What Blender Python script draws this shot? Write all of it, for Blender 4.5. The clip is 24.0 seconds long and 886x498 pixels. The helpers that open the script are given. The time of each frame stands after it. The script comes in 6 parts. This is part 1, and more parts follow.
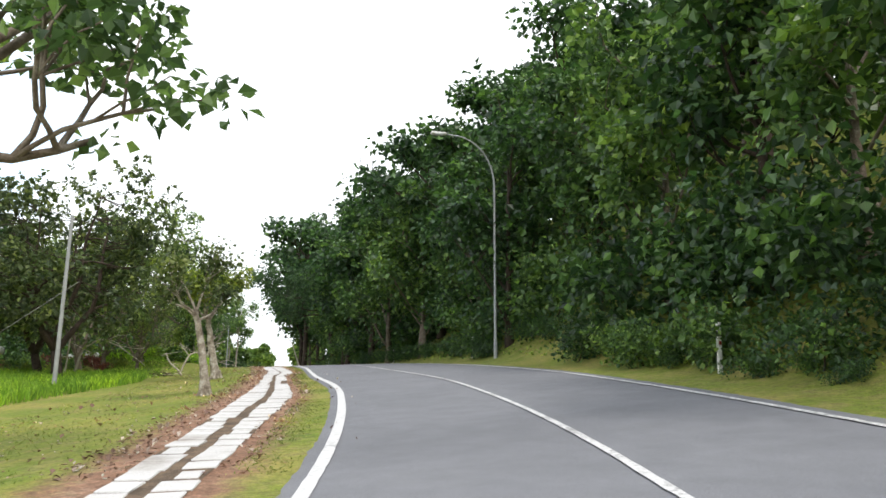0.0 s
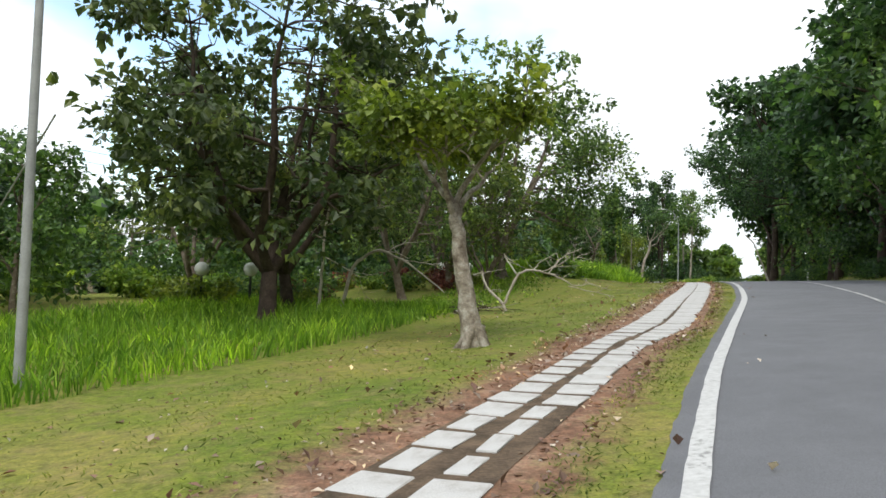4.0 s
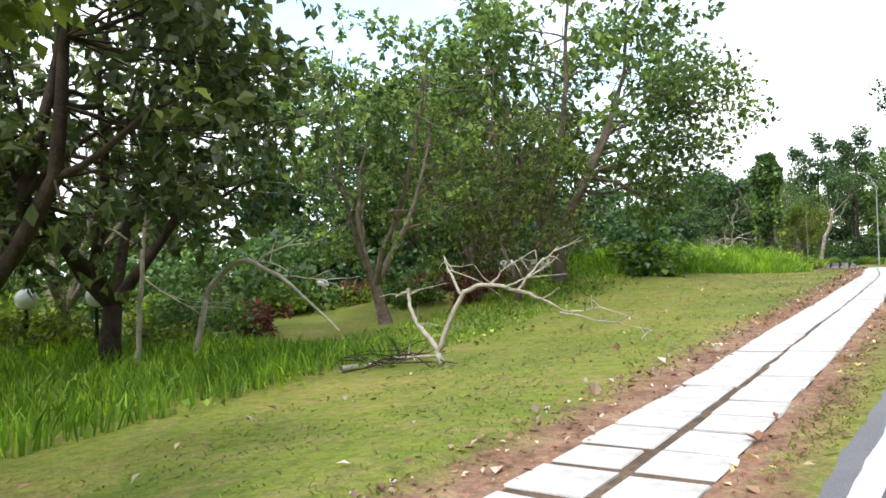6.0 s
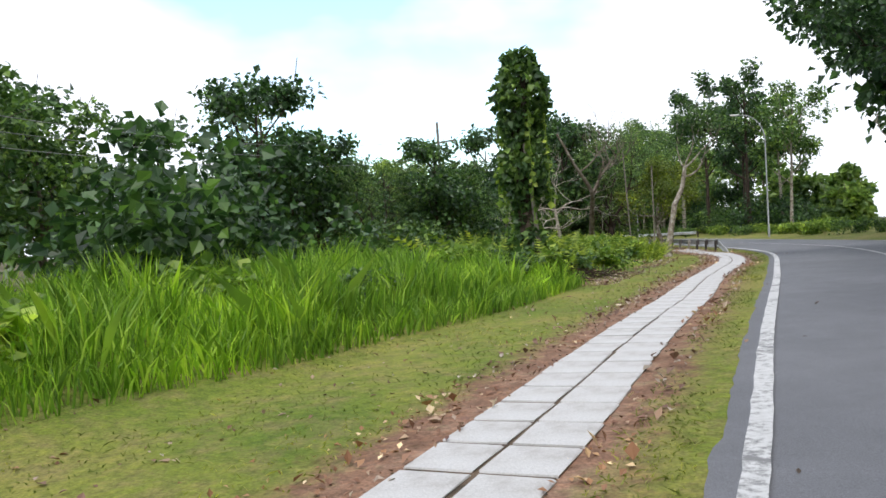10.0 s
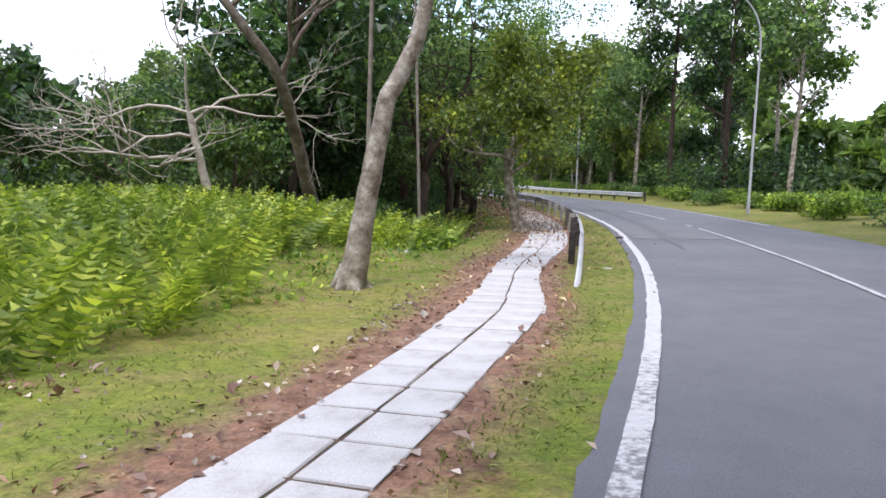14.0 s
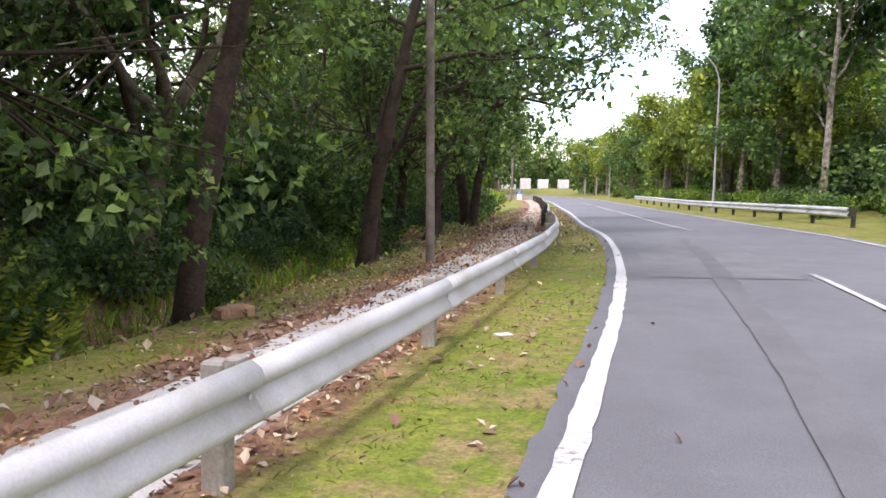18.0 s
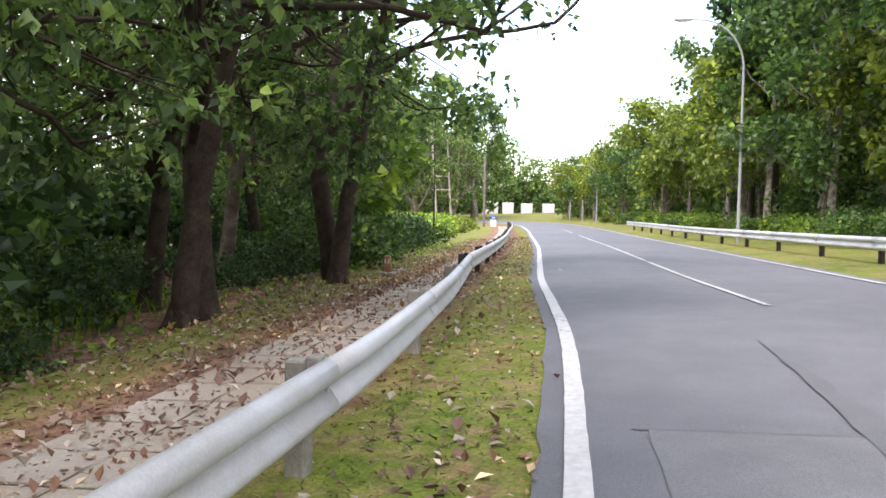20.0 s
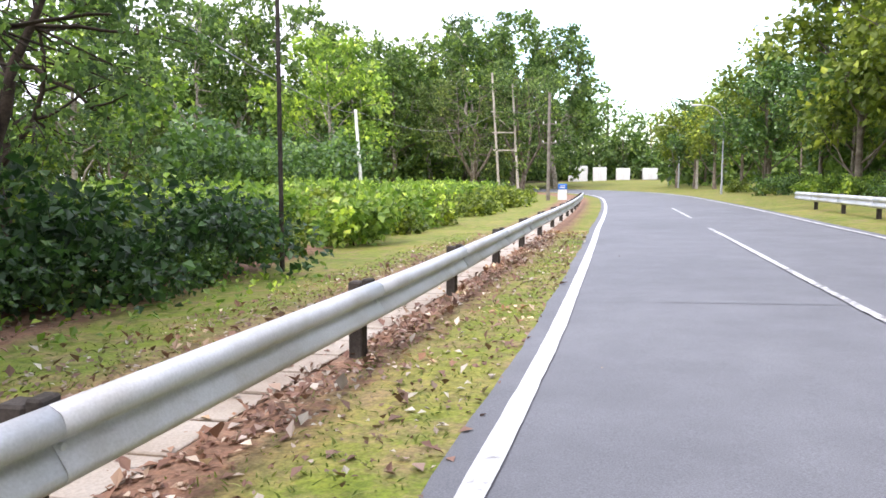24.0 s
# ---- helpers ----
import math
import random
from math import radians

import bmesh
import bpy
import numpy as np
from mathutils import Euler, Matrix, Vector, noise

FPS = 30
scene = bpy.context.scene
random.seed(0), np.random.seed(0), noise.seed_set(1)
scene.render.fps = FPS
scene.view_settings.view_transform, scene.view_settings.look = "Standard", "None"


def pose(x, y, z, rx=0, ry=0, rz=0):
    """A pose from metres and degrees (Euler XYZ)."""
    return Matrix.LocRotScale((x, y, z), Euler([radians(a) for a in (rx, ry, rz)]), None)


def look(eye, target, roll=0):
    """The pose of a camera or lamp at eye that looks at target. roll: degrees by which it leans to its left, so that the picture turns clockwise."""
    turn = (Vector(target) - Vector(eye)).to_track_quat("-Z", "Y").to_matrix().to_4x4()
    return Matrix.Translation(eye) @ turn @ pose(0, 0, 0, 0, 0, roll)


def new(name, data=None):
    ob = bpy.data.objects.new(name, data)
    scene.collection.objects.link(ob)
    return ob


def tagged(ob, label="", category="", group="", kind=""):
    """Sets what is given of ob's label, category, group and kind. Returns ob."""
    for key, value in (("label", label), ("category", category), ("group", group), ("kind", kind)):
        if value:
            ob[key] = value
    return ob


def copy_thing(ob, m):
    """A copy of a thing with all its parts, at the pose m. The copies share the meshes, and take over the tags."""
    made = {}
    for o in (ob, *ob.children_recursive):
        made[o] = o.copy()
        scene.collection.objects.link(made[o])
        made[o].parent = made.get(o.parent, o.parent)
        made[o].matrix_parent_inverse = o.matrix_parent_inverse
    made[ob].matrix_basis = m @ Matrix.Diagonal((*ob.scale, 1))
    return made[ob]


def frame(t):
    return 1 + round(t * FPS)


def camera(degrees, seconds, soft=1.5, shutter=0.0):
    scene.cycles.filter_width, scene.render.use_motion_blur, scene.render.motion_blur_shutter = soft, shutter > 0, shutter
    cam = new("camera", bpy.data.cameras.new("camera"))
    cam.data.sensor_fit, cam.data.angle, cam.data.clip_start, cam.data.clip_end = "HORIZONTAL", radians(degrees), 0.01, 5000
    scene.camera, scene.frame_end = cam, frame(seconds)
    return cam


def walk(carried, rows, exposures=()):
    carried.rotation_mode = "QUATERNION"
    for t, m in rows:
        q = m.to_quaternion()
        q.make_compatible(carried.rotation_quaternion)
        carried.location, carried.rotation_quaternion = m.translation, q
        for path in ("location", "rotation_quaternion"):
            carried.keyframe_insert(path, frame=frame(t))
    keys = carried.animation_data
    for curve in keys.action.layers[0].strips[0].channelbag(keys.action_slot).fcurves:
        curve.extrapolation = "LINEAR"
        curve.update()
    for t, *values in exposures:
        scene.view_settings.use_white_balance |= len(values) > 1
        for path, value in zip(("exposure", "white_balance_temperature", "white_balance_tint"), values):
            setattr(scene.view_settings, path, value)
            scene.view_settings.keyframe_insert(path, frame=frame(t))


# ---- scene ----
# ---------- camera and its way ----------
cam = camera(63.0, 24.0, soft=1.6)
PATH = [
    (0, (-13.068, -41.707, -1.961), (-10.161, -37.759, -0.974), 0.31),
    (0.5, (-11.427, -39.518, -1.721), (-9.201, -35.092, -1.044), 1.99),
    (1, (-9.985, -37.333, -1.484), (-8.676, -32.523, -1.099), 2.14),
    (1.5, (-8.838, -35.134, -1.251), (-8.186, -30.210, -0.677), 1.87),
    (2, (-7.535, -32.692, -1.024), (-7.068, -27.739, -0.532), 0.93),
    (2.5, (-6.178, -30.077, -0.808), (-5.486, -25.137, -0.457), 0.41),
    (3, (-4.780, -27.344, -0.596), (-3.894, -22.429, -0.353), -0.71),
    (3.5, (-3.381, -24.563, -0.387), (-2.929, -19.590, -0.132), 0.32),
    (5.5, (1.947, -13.521, 0.425), (1.127, -8.595, 0.680), 0.58),
    (6, (3.277, -10.361, 0.618), (2.101, -5.505, 0.797), -1.05),
    (6.5, (4.538, -7.129, 0.805), (3.481, -2.242, 0.852), -3.03),
    (7, (5.970, -3.746, 0.984), (4.971, 1.153, 0.928), -2.70),
    (7.5, (7.398, -0.242, 1.168), (6.317, 4.639, 1.154), -1.56),
    (8, (8.804, 3.242, 1.355), (7.617, 8.098, 1.476), -1.61),
    (8.5, (10.196, 6.773, 1.541), (9.074, 11.639, 1.793), -2.79),
    (9, (11.560, 10.259, 1.721), (10.615, 15.166, 1.906), -3.64),
    (9.5, (12.952, 13.823, 1.890), (12.186, 18.764, 1.913), -3.75),
    (11.5, (17.721, 29.892, 2.279), (17.040, 34.837, 1.998), 0.13),
    (12, (19.137, 34.129, 2.293), (18.567, 39.073, 1.811), 0.15),
    (12.5, (20.526, 38.323, 2.297), (19.857, 43.255, 1.821), 0.91),
    (13, (21.892, 42.467, 2.281), (21.259, 47.405, 1.819), 1.29),
    (13.5, (23.182, 46.615, 2.264), (22.560, 51.554, 1.787), 1.72),
    (14, (24.247, 50.801, 2.252), (23.608, 55.735, 1.756), 2.00),
    (14.5, (25.324, 55.189, 2.229), (24.621, 60.117, 1.764), 2.62),
    (15, (26.132, 59.294, 2.190), (25.326, 64.209, 1.754), 2.82),
    (15.5, (26.850, 63.348, 2.158), (26.006, 68.263, 1.786), 3.16),
    (16, (27.308, 67.428, 2.115), (26.453, 72.335, 1.684), 3.67),
    (16.5, (27.613, 71.424, 2.077), (26.566, 76.264, 1.391), 1.84),
    (17, (27.836, 75.352, 2.046), (26.294, 80.067, 1.418), 1.12),
    (17.5, (27.901, 79.220, 2.022), (26.295, 83.905, 1.335), 1.01),
    (18, (27.848, 83.298, 2.000), (26.174, 87.989, 1.562), 1.26),
    (18.5, (27.641, 87.243, 1.991), (25.861, 91.894, 1.549), 0.74),
    (19, (27.353, 90.977, 1.977), (25.592, 95.634, 1.515), 0.63),
    (19.5, (26.865, 94.614, 1.979), (25.241, 99.336, 1.724), 0.77),
    (21.5, (24.790, 109.157, 2.129), (23.087, 113.841, 1.734), 1.68),
    (22, (24.204, 112.797, 2.086), (22.231, 117.368, 1.628), 0.41),
    (22.5, (23.548, 116.495, 2.055), (21.419, 120.988, 1.525), -0.19),
    (23, (22.844, 120.197, 2.000), (20.669, 124.628, 1.205), 0.01),
    (23.5, (22.072, 123.827, 1.946), (19.856, 128.263, 1.300), -0.11),
    (24, (21.291, 127.412, 1.891), (19.053, 131.856, 1.409), 0.11),
]
walk(cam, [(t, look(eye, target, roll)) for t, eye, target, roll in PATH],
     [(0, 0.05, 6500, 11), (2, -0.5, 6450, 5), (3, -0.5, 6500, 6), (6, 0.36, 6300, 12), (8, 0.3, 6300, 11), (9, -0.25, 6300, 11), (12, -0.02, 5960, 20), (14, 0.15, 5960, 21),
      (16, 0.43, 6020, 22), (18, 0.5, 6350, 25), (19, 0.68, 6350, 24), (22, 0.68, 6220, 17), (24, 0.6, 6150, 21)])

# ---------- world and light: thin bright cloud with blue gaps ----------
world = bpy.data.worlds.new("world")
scene.world = world
world.use_nodes = True
wn, wl = world.node_tree.nodes, world.node_tree.links
wn.clear()
w_out = wn.new("ShaderNodeOutputWorld")
w_bg = wn.new("ShaderNodeBackground")
w_sky = wn.new("ShaderNodeTexSky")
w_sky.sky_type = "NISHITA"
w_sky.sun_disc = False
w_sky.sun_elevation = radians(53)
w_sky.sun_rotation = radians(185)
w_sky.air_density, w_sky.dust_density = 1.0, 2.0
w_co = wn.new("ShaderNodeTexCoord")
w_map = wn.new("ShaderNodeMapping")
w_map.inputs["Scale"].default_value = (1.0, 1.0, 2.2)
w_map.inputs["Location"].default_value = (0.35, 0.1, 0.2)
w_noise = wn.new("ShaderNodeTexNoise")
w_noise.inputs["Scale"].default_value = 1.9
w_noise.inputs["Detail"].default_value = 5.0
w_ramp = wn.new("ShaderNodeMapRange")
w_ramp.inputs["From Min"].default_value = 0.36
w_ramp.inputs["From Max"].default_value = 0.50
w_dot = wn.new("ShaderNodeVectorMath")
w_dot.operation = "DOT_PRODUCT"
w_dot.inputs[1].default_value = (-0.21, 0.91, 0.355)
w_gap = wn.new("ShaderNodeMapRange")
w_gap.inputs["From Min"].default_value, w_gap.inputs["From Max"].default_value = 0.90, 0.965
w_gap.inputs["To Min"].default_value, w_gap.inputs["To Max"].default_value = 0.22, -0.13
w_add = wn.new("ShaderNodeMath")
w_blue = wn.new("ShaderNodeMix")
w_blue.data_type, w_blue.blend_type = "RGBA", "MULTIPLY"
w_blue.inputs["Factor"].default_value = 1.0
w_blue.inputs["B"].default_value = (3.6, 3.5, 3.0, 1)
w_mix = wn.new("ShaderNodeMix")
w_mix.data_type = "RGBA"
w_mix.inputs["B"].default_value = (11.2, 11.6, 12.0, 1)
wl.new(w_co.outputs["Generated"], w_map.inputs["Vector"])
wl.new(w_map.outputs["Vector"], w_noise.inputs["Vector"])
wl.new(w_co.outputs["Generated"], w_dot.inputs[0])
wl.new(w_dot.outputs["Value"], w_gap.inputs["Value"])
wl.new(w_noise.outputs["Fac"], w_add.inputs[0])
wl.new(w_gap.outputs["Result"], w_add.inputs[1])
wl.new(w_add.outputs["Value"], w_ramp.inputs["Value"])
wl.new(w_sky.outputs["Color"], w_blue.inputs["A"])
wl.new(w_ramp.outputs["Result"], w_mix.inputs["Factor"])
wl.new(w_blue.outputs["Result"], w_mix.inputs["A"])
wl.new(w_mix.outputs["Result"], w_bg.inputs["Color"])
w_bg.inputs["Strength"].default_value = 0.13
wl.new(w_bg.outputs["Background"], w_out.inputs["Surface"])
sun = new("sun", bpy.data.lights.new("sun", "SUN"))
sun.data.energy, sun.data.angle, sun.data.color = 2.1, radians(12), (1.0, 0.95, 0.86)
sun.matrix_world = look((0, 0, 60), (4, 45, 0))
scene.view_settings.exposure = 0.0

# ---------- plan: a curve along the road, s metres along it and d metres to its right ----------
# -- plan
KNOTS = [(-33.92, -71.05, -6.66), (-25.82, -59.64, -5.45), (-17.71, -48.22, -4.24), (-9.74, -36.72, -3.03), (-3.27, -24.3, -1.99),
         (2.69, -11.64, -1.09), (8.01, 1.31, -0.36), (13.0, 14.39, 0.28), (17.11, 27.77, 0.59), (21.41, 41.09, 0.67), (25.12, 54.59, 0.62),
         (27.33, 68.4, 0.5), (27.8, 82.39, 0.4), (26.61, 96.33, 0.39), (24.59, 110.18, 0.44), (22.04, 123.94, 0.36), (19.19, 137.65, 0.28),
         (16.27, 151.34, 0.28), (13.03, 164.97, 0.28), (9.5, 178.54, 0.28), (5.65, 192.04, 0.28), (0.6, 205.5, 0.25), (-6.3, 218.4, 0.2),
         (-15.5, 230.4, 0.15), (-27.0, 240.8, 0.1), (-40.6, 249.2, 0.1)]


def sample_curve(knots, step=0.5):
    k = np.array(knots)
    k = np.vstack([2 * k[0] - k[1], k, 2 * k[-1] - k[-2]])
    out = []
    for i in range(1, len(k) - 2):
        u = np.linspace(0, 1, 60, endpoint=False)[:, None]
        a, b, c, e = k[i - 1], k[i], k[i + 1], k[i + 2]
        out.append(0.5 * (2 * b + (c - a) * u + (2 * a - 5 * b + 4 * c - e) * u ** 2 + (3 * b - a - 3 * c + e) * u ** 3))
    p = np.vstack(out + [k[-2:-1]])
    arc = np.r_[0, np.cumsum(np.linalg.norm(np.diff(p[:, :2], axis=0), axis=1))]
    s = np.arange(0, arc[-1], step)
    return s - 37.2, np.array([np.interp(s, arc, p[:, n]) for n in range(3)]).T


RS, RP = sample_curve(KNOTS)
RT = np.gradient(RP[:, :2], axis=0)
RT /= np.linalg.norm(RT, axis=1)[:, None]
S_END = float(RS[-1])


def table(s, pairs):
    a = np.array(pairs, float)
    return np.interp(s, a[:, 0], a[:, 1])


LINE = [(-40, -1.3), (0, -1.25), (4, -1.15), (7, -0.92), (11, -0.63), (15, -0.41), (18, -0.31), (20.5, -0.25), (24, -0.34), (28, -0.58), (32, -0.74), (38, -0.62), (43, -0.4), (47, -0.22), (61, -0.2), (70, -0.03), (77, -0.08),
        (88, -0.28), (98, -0.29), (106, -0.38), (115, -0.58), (121, -0.68), (125, -0.6), (131, -0.46), (137, -0.32), (141, -0.15), (145, -0.04), (151, -0.03), (156, -0.14),
        (160, -0.45), (164, -0.72), (172, -0.82), (184, -0.82), (201, -1.2), (230, -1.05), (300, -1.0)]
LANE, WIDE = 3.4, 7.0


LINE_S = np.arange(-40, 301, 0.5)
LINE_D = np.convolve(np.pad(table(LINE_S, LINE), 6, mode="edge"), np.hanning(15)[1:-1] / np.hanning(15).sum(), "valid")


def line_d(s):
    return np.interp(s, LINE_S, LINE_D)


def bank(s):
    return table(s, [(-40, 0.08), (30, 0.085), (55, 0.045), (80, 0.03), (300, 0.03)])


def left_fall(s, d):
    """Height of the left verge below the road, for d < 0."""
    e = -d
    a = np.interp(e, [0, 1.2, 2.6, 4.2, 5.5, 8.5, 12, 25, 60], [0, 0.04, 0.12, 0.22, 0.36, 0.78, 1.05, 1.25, 1.4])
    a0 = np.interp(e, [0, 1.2, 2.6, 4.2, 5.5, 8.5, 12, 25, 60], [0, 0.04, 0.09, 0.11, 0.28, 0.5, 0.55, 0.4, 0.5])
    w0 = np.clip((54 - s) / 10, 0, 1)
    a = a0 * w0 + a * (1 - w0)
    b = np.interp(e, [0, 1.2, 2.6, 4.2, 5.6, 8, 11, 25, 60], [0, 0.04, 0.09, 0.14, 0.18, -0.15, -0.35, 0.8, 2.4])
    c = np.interp(e, [0, 1.2, 2.6, 5.6, 6.6, 7.6, 9.0, 12, 25, 60], [0, 0.04, 0.09, 0.2, 0.8, 0.95, 0.35, 0.2, 0.3, 0.6])
    f = np.interp(e, [0, 1.2, 2.6, 5.6, 8, 12, 25, 60], [0, 0.04, 0.09, 0.18, 0.3, 0.2, 0.0, 0.0])
    w1 = np.clip((s - 48) / 12, 0, 1)
    w2 = np.clip((s - 116) / 6, 0, 1)
    w3 = np.clip((s - 152) / 8, 0, 1)
    g = a * (1 - w1) + b * w1
    g = g * (1 - w2) + c * w2
    return g * (1 - w3) + f * w3


def right_rise(s, d):
    """Height of the right verge and hillside above the road's own cross fall, for d beyond the road."""
    e = np.maximum(d - line_d(s) - WIDE - 0.4, 0)
    hill = np.interp(e, [0, 1.5, 3.0, 6, 14, 30, 60], [0, 0.08, 0.7, 3.6, 11.5, 21, 28])
    flat = np.interp(e, [0, 1, 4, 12, 60], [0, 0.06, 0.25, 0.7, 2.0])
    w = np.clip((100 - s) / 22, 0, 1)
    w = w * w * (3 - 2 * w)
    return hill * w + flat * (1 - w)


def height(s, d):
    """Ground height above the curve."""
    s, d = np.asarray(s, float), np.asarray(d, float)
    b = bank(s)
    road_d = np.clip(d, -1.0, line_d(s) + WIDE + 1.0)
    return b * road_d - np.where(d < 0, left_fall(s, np.minimum(d, 0)), 0) + np.where(d > 3, right_rise(s, d), 0)


def base(s):
    p = np.stack([np.interp(s, RS, RP[:, n]) for n in range(3)], -1)
    t = np.stack([np.interp(s, RS, RT[:, n]) for n in range(2)], -1)
    return p, t


def place(s, d, z=0.0):
    """World places for s, d and a height above the ground there."""
    s, d = np.broadcast_arrays(np.asarray(s, float), np.asarray(d, float))
    p, t = base(s)
    out = p.copy()
    out[..., 0] += t[..., 1] * d
    out[..., 1] -= t[..., 0] * d
    out[..., 2] += height(s, d) + z
    return out


def to_sd(xy):
    xy = np.atleast_2d(xy)
    best = np.empty(len(xy), int)
    for i in range(0, len(xy), 4000):
        q = xy[i:i + 4000]
        best[i:i + 4000] = ((q[:, None, 0] - RP[None, ::4, 0]) ** 2 + (q[:, None, 1] - RP[None, ::4, 1]) ** 2).argmin(1) * 4
    off = xy - RP[best, :2]
    t = RT[best]
    return RS[best] + (off * t).sum(1), off[:, 0] * t[:, 1] - off[:, 1] * t[:, 0]
# -- end plan


def spot(s, d, z=0.0):
    return Vector(place(s, d, z).tolist())


def heading(s):
    _, t = base(s)
    return math.degrees(math.atan2(-float(t[0]), float(t[1])))

# ---------- materials ----------
def node_material(name, rough=0.8):
    m = bpy.data.materials.new(name)
    m.use_nodes = True
    b = m.node_tree.nodes["Principled BSDF"]
    b.inputs["Roughness"].default_value = rough
    b.inputs["Specular IOR Level"].default_value = 0.3
    return m, m.node_tree.nodes, m.node_tree.links, b


def ramp(nodes, stops):
    r = nodes.new("ShaderNodeValToRGB")
    e = r.color_ramp.elements
    while len(e) < len(stops):
        e.new(0.5)
    for el, (at, c) in zip(e, stops):
        el.position, el.color = at, (*c, 1)
    return r


def noise_node(nodes, links, scale, detail=4.0, coord="Object", rough=0.6):
    co = nodes.new("ShaderNodeTexCoord")
    n = nodes.new("ShaderNodeTexNoise")
    n.inputs["Scale"].default_value, n.inputs["Detail"].default_value, n.inputs["Roughness"].default_value = scale, detail, rough
    links.new(co.outputs[coord], n.inputs["Vector"])
    return n


def mixed(nodes, links, fac, a, b, blend="MIX"):
    m = nodes.new("ShaderNodeMix")
    m.data_type, m.blend_type = "RGBA", blend
    for socket, v in ((m.inputs["Factor"], fac), (m.inputs["A"], a), (m.inputs["B"], b)):
        if isinstance(v, (int, float)):
            socket.default_value = v
        elif isinstance(v, tuple):
            socket.default_value = (*v, 1)
        else:
            links.new(v, socket)
    return m.outputs["Result"]


def bump(nodes, links, b, height_out, strength=0.4, distance=0.02):
    n = nodes.new("ShaderNodeBump")
    n.inputs["Strength"].default_value, n.inputs["Distance"].default_value = strength, distance
    links.new(height_out, n.inputs["Height"])
    links.new(n.outputs["Normal"], b.inputs["Normal"])


def two_scale(name, stops, coarse, fine, rough=0.85, strength=0.4, distance=0.02, spread=0.35, coord="Object"):
    """A surface that varies broadly by one noise and finely by another."""
    m, n, l, b = node_material(name, rough)
    big, small = noise_node(n, l, coarse, 5, coord), noise_node(n, l, fine, 6, coord)
    r = ramp(n, stops)
    l.new(big.outputs["Fac"], r.inputs["Fac"])
    g = ramp(n, [(0.25, (1 - spread,) * 3), (0.75, (1 + spread,) * 3)])
    l.new(small.outputs["Fac"], g.inputs["Fac"])
    l.new(mixed(n, l, 1.0, r.outputs["Color"], g.outputs["Color"], "MULTIPLY"), b.inputs["Base Color"])
    bump(n, l, b, small.outputs["Fac"], strength, distance)
    return m


def leaf_material(name, dark, mid, light, rough=0.4, glow=0.35):
    """Leaves: each one takes its own tone; light passes through them."""
    m, n, l, b = node_material(name, rough)
    b.inputs["Specular IOR Level"].default_value = 0.5
    dark, mid, light = ((c[0], c[1], c[2] * 1.5 + 0.004) for c in (dark, mid, light))
    geo = n.new("ShaderNodeNewGeometry")
    info = n.new("ShaderNodeObjectInfo")
    r = ramp(n, [(0.0, dark), (0.55, mid), (0.93, light), (1.0, tuple(min(1, c * 1.5) for c in light))])
    l.new(geo.outputs["Random Per Island"], r.inputs["Fac"])
    t = ramp(n, [(0.0, (0.74, 0.82, 0.72)), (1.0, (1.1, 1.12, 0.95))])
    l.new(info.outputs["Random"], t.inputs["Fac"])
    clump = noise_node(n, l, 0.55, 3)
    q = ramp(n, [(0.34, (0.7, 0.78, 0.75)), (0.5, (1.0, 1.0, 1.0)), (0.66, (1.6, 1.45, 0.95))])
    l.new(clump.outputs["Fac"], q.inputs["Fac"])
    col = mixed(n, l, 1.0, r.outputs["Color"], t.outputs["Color"], "MULTIPLY")
    col = mixed(n, l, 1.0, col, q.outputs["Color"], "MULTIPLY")
    l.new(col, b.inputs["Base Color"])
    tr = n.new("ShaderNodeBsdfTranslucent")
    l.new(mixed(n, l, 1.0, col, (1.05, 1.18, 0.7), "MULTIPLY"), tr.inputs["Color"])
    mx = n.new("ShaderNodeMixShader")
    mx.inputs["Fac"].default_value = glow
    l.new(b.outputs["BSDF"], mx.inputs[1])
    l.new(tr.outputs["BSDF"], mx.inputs[2])
    l.new(mx.outputs["Shader"], n["Material Output"].inputs["Surface"])
    return m


M_LEAF_DARK = leaf_material("leaf_dark", (0.024, 0.052, 0.016), (0.05, 0.105, 0.028), (0.11, 0.2, 0.045))
M_LEAF_MID = leaf_material("leaf_mid", (0.043, 0.085, 0.020), (0.093, 0.170, 0.037), (0.204, 0.306, 0.060))
M_LEAF_OLIVE = leaf_material("leaf_olive", (0.075, 0.10, 0.028), (0.165, 0.21, 0.052), (0.32, 0.36, 0.10), 0.5, 0.55)
M_LEAF_AIRY = leaf_material("leaf_airy", (0.085, 0.125, 0.035), (0.19, 0.25, 0.065), (0.36, 0.43, 0.13), 0.45, 0.6)
M_LEAF_EDGE = leaf_material("leaf_edge", (0.05, 0.09, 0.026), (0.115, 0.185, 0.05), (0.24, 0.34, 0.09), 0.45, 0.5)
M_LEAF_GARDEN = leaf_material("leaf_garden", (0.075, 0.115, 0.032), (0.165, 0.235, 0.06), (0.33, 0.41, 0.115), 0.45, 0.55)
M_LEAF_DOME = leaf_material("leaf_dome", (0.04, 0.062, 0.018), (0.088, 0.12, 0.034), (0.19, 0.225, 0.07), 0.45, 0.4)
M_LEAF_GROVE = leaf_material("leaf_grove", (0.07, 0.12, 0.03), (0.15, 0.225, 0.05), (0.29, 0.38, 0.09), 0.45, 0.5)
M_LEAF_LIGHT = leaf_material("leaf_light", (0.10, 0.17, 0.022), (0.22, 0.33, 0.045), (0.42, 0.5, 0.08), 0.45, 0.45)
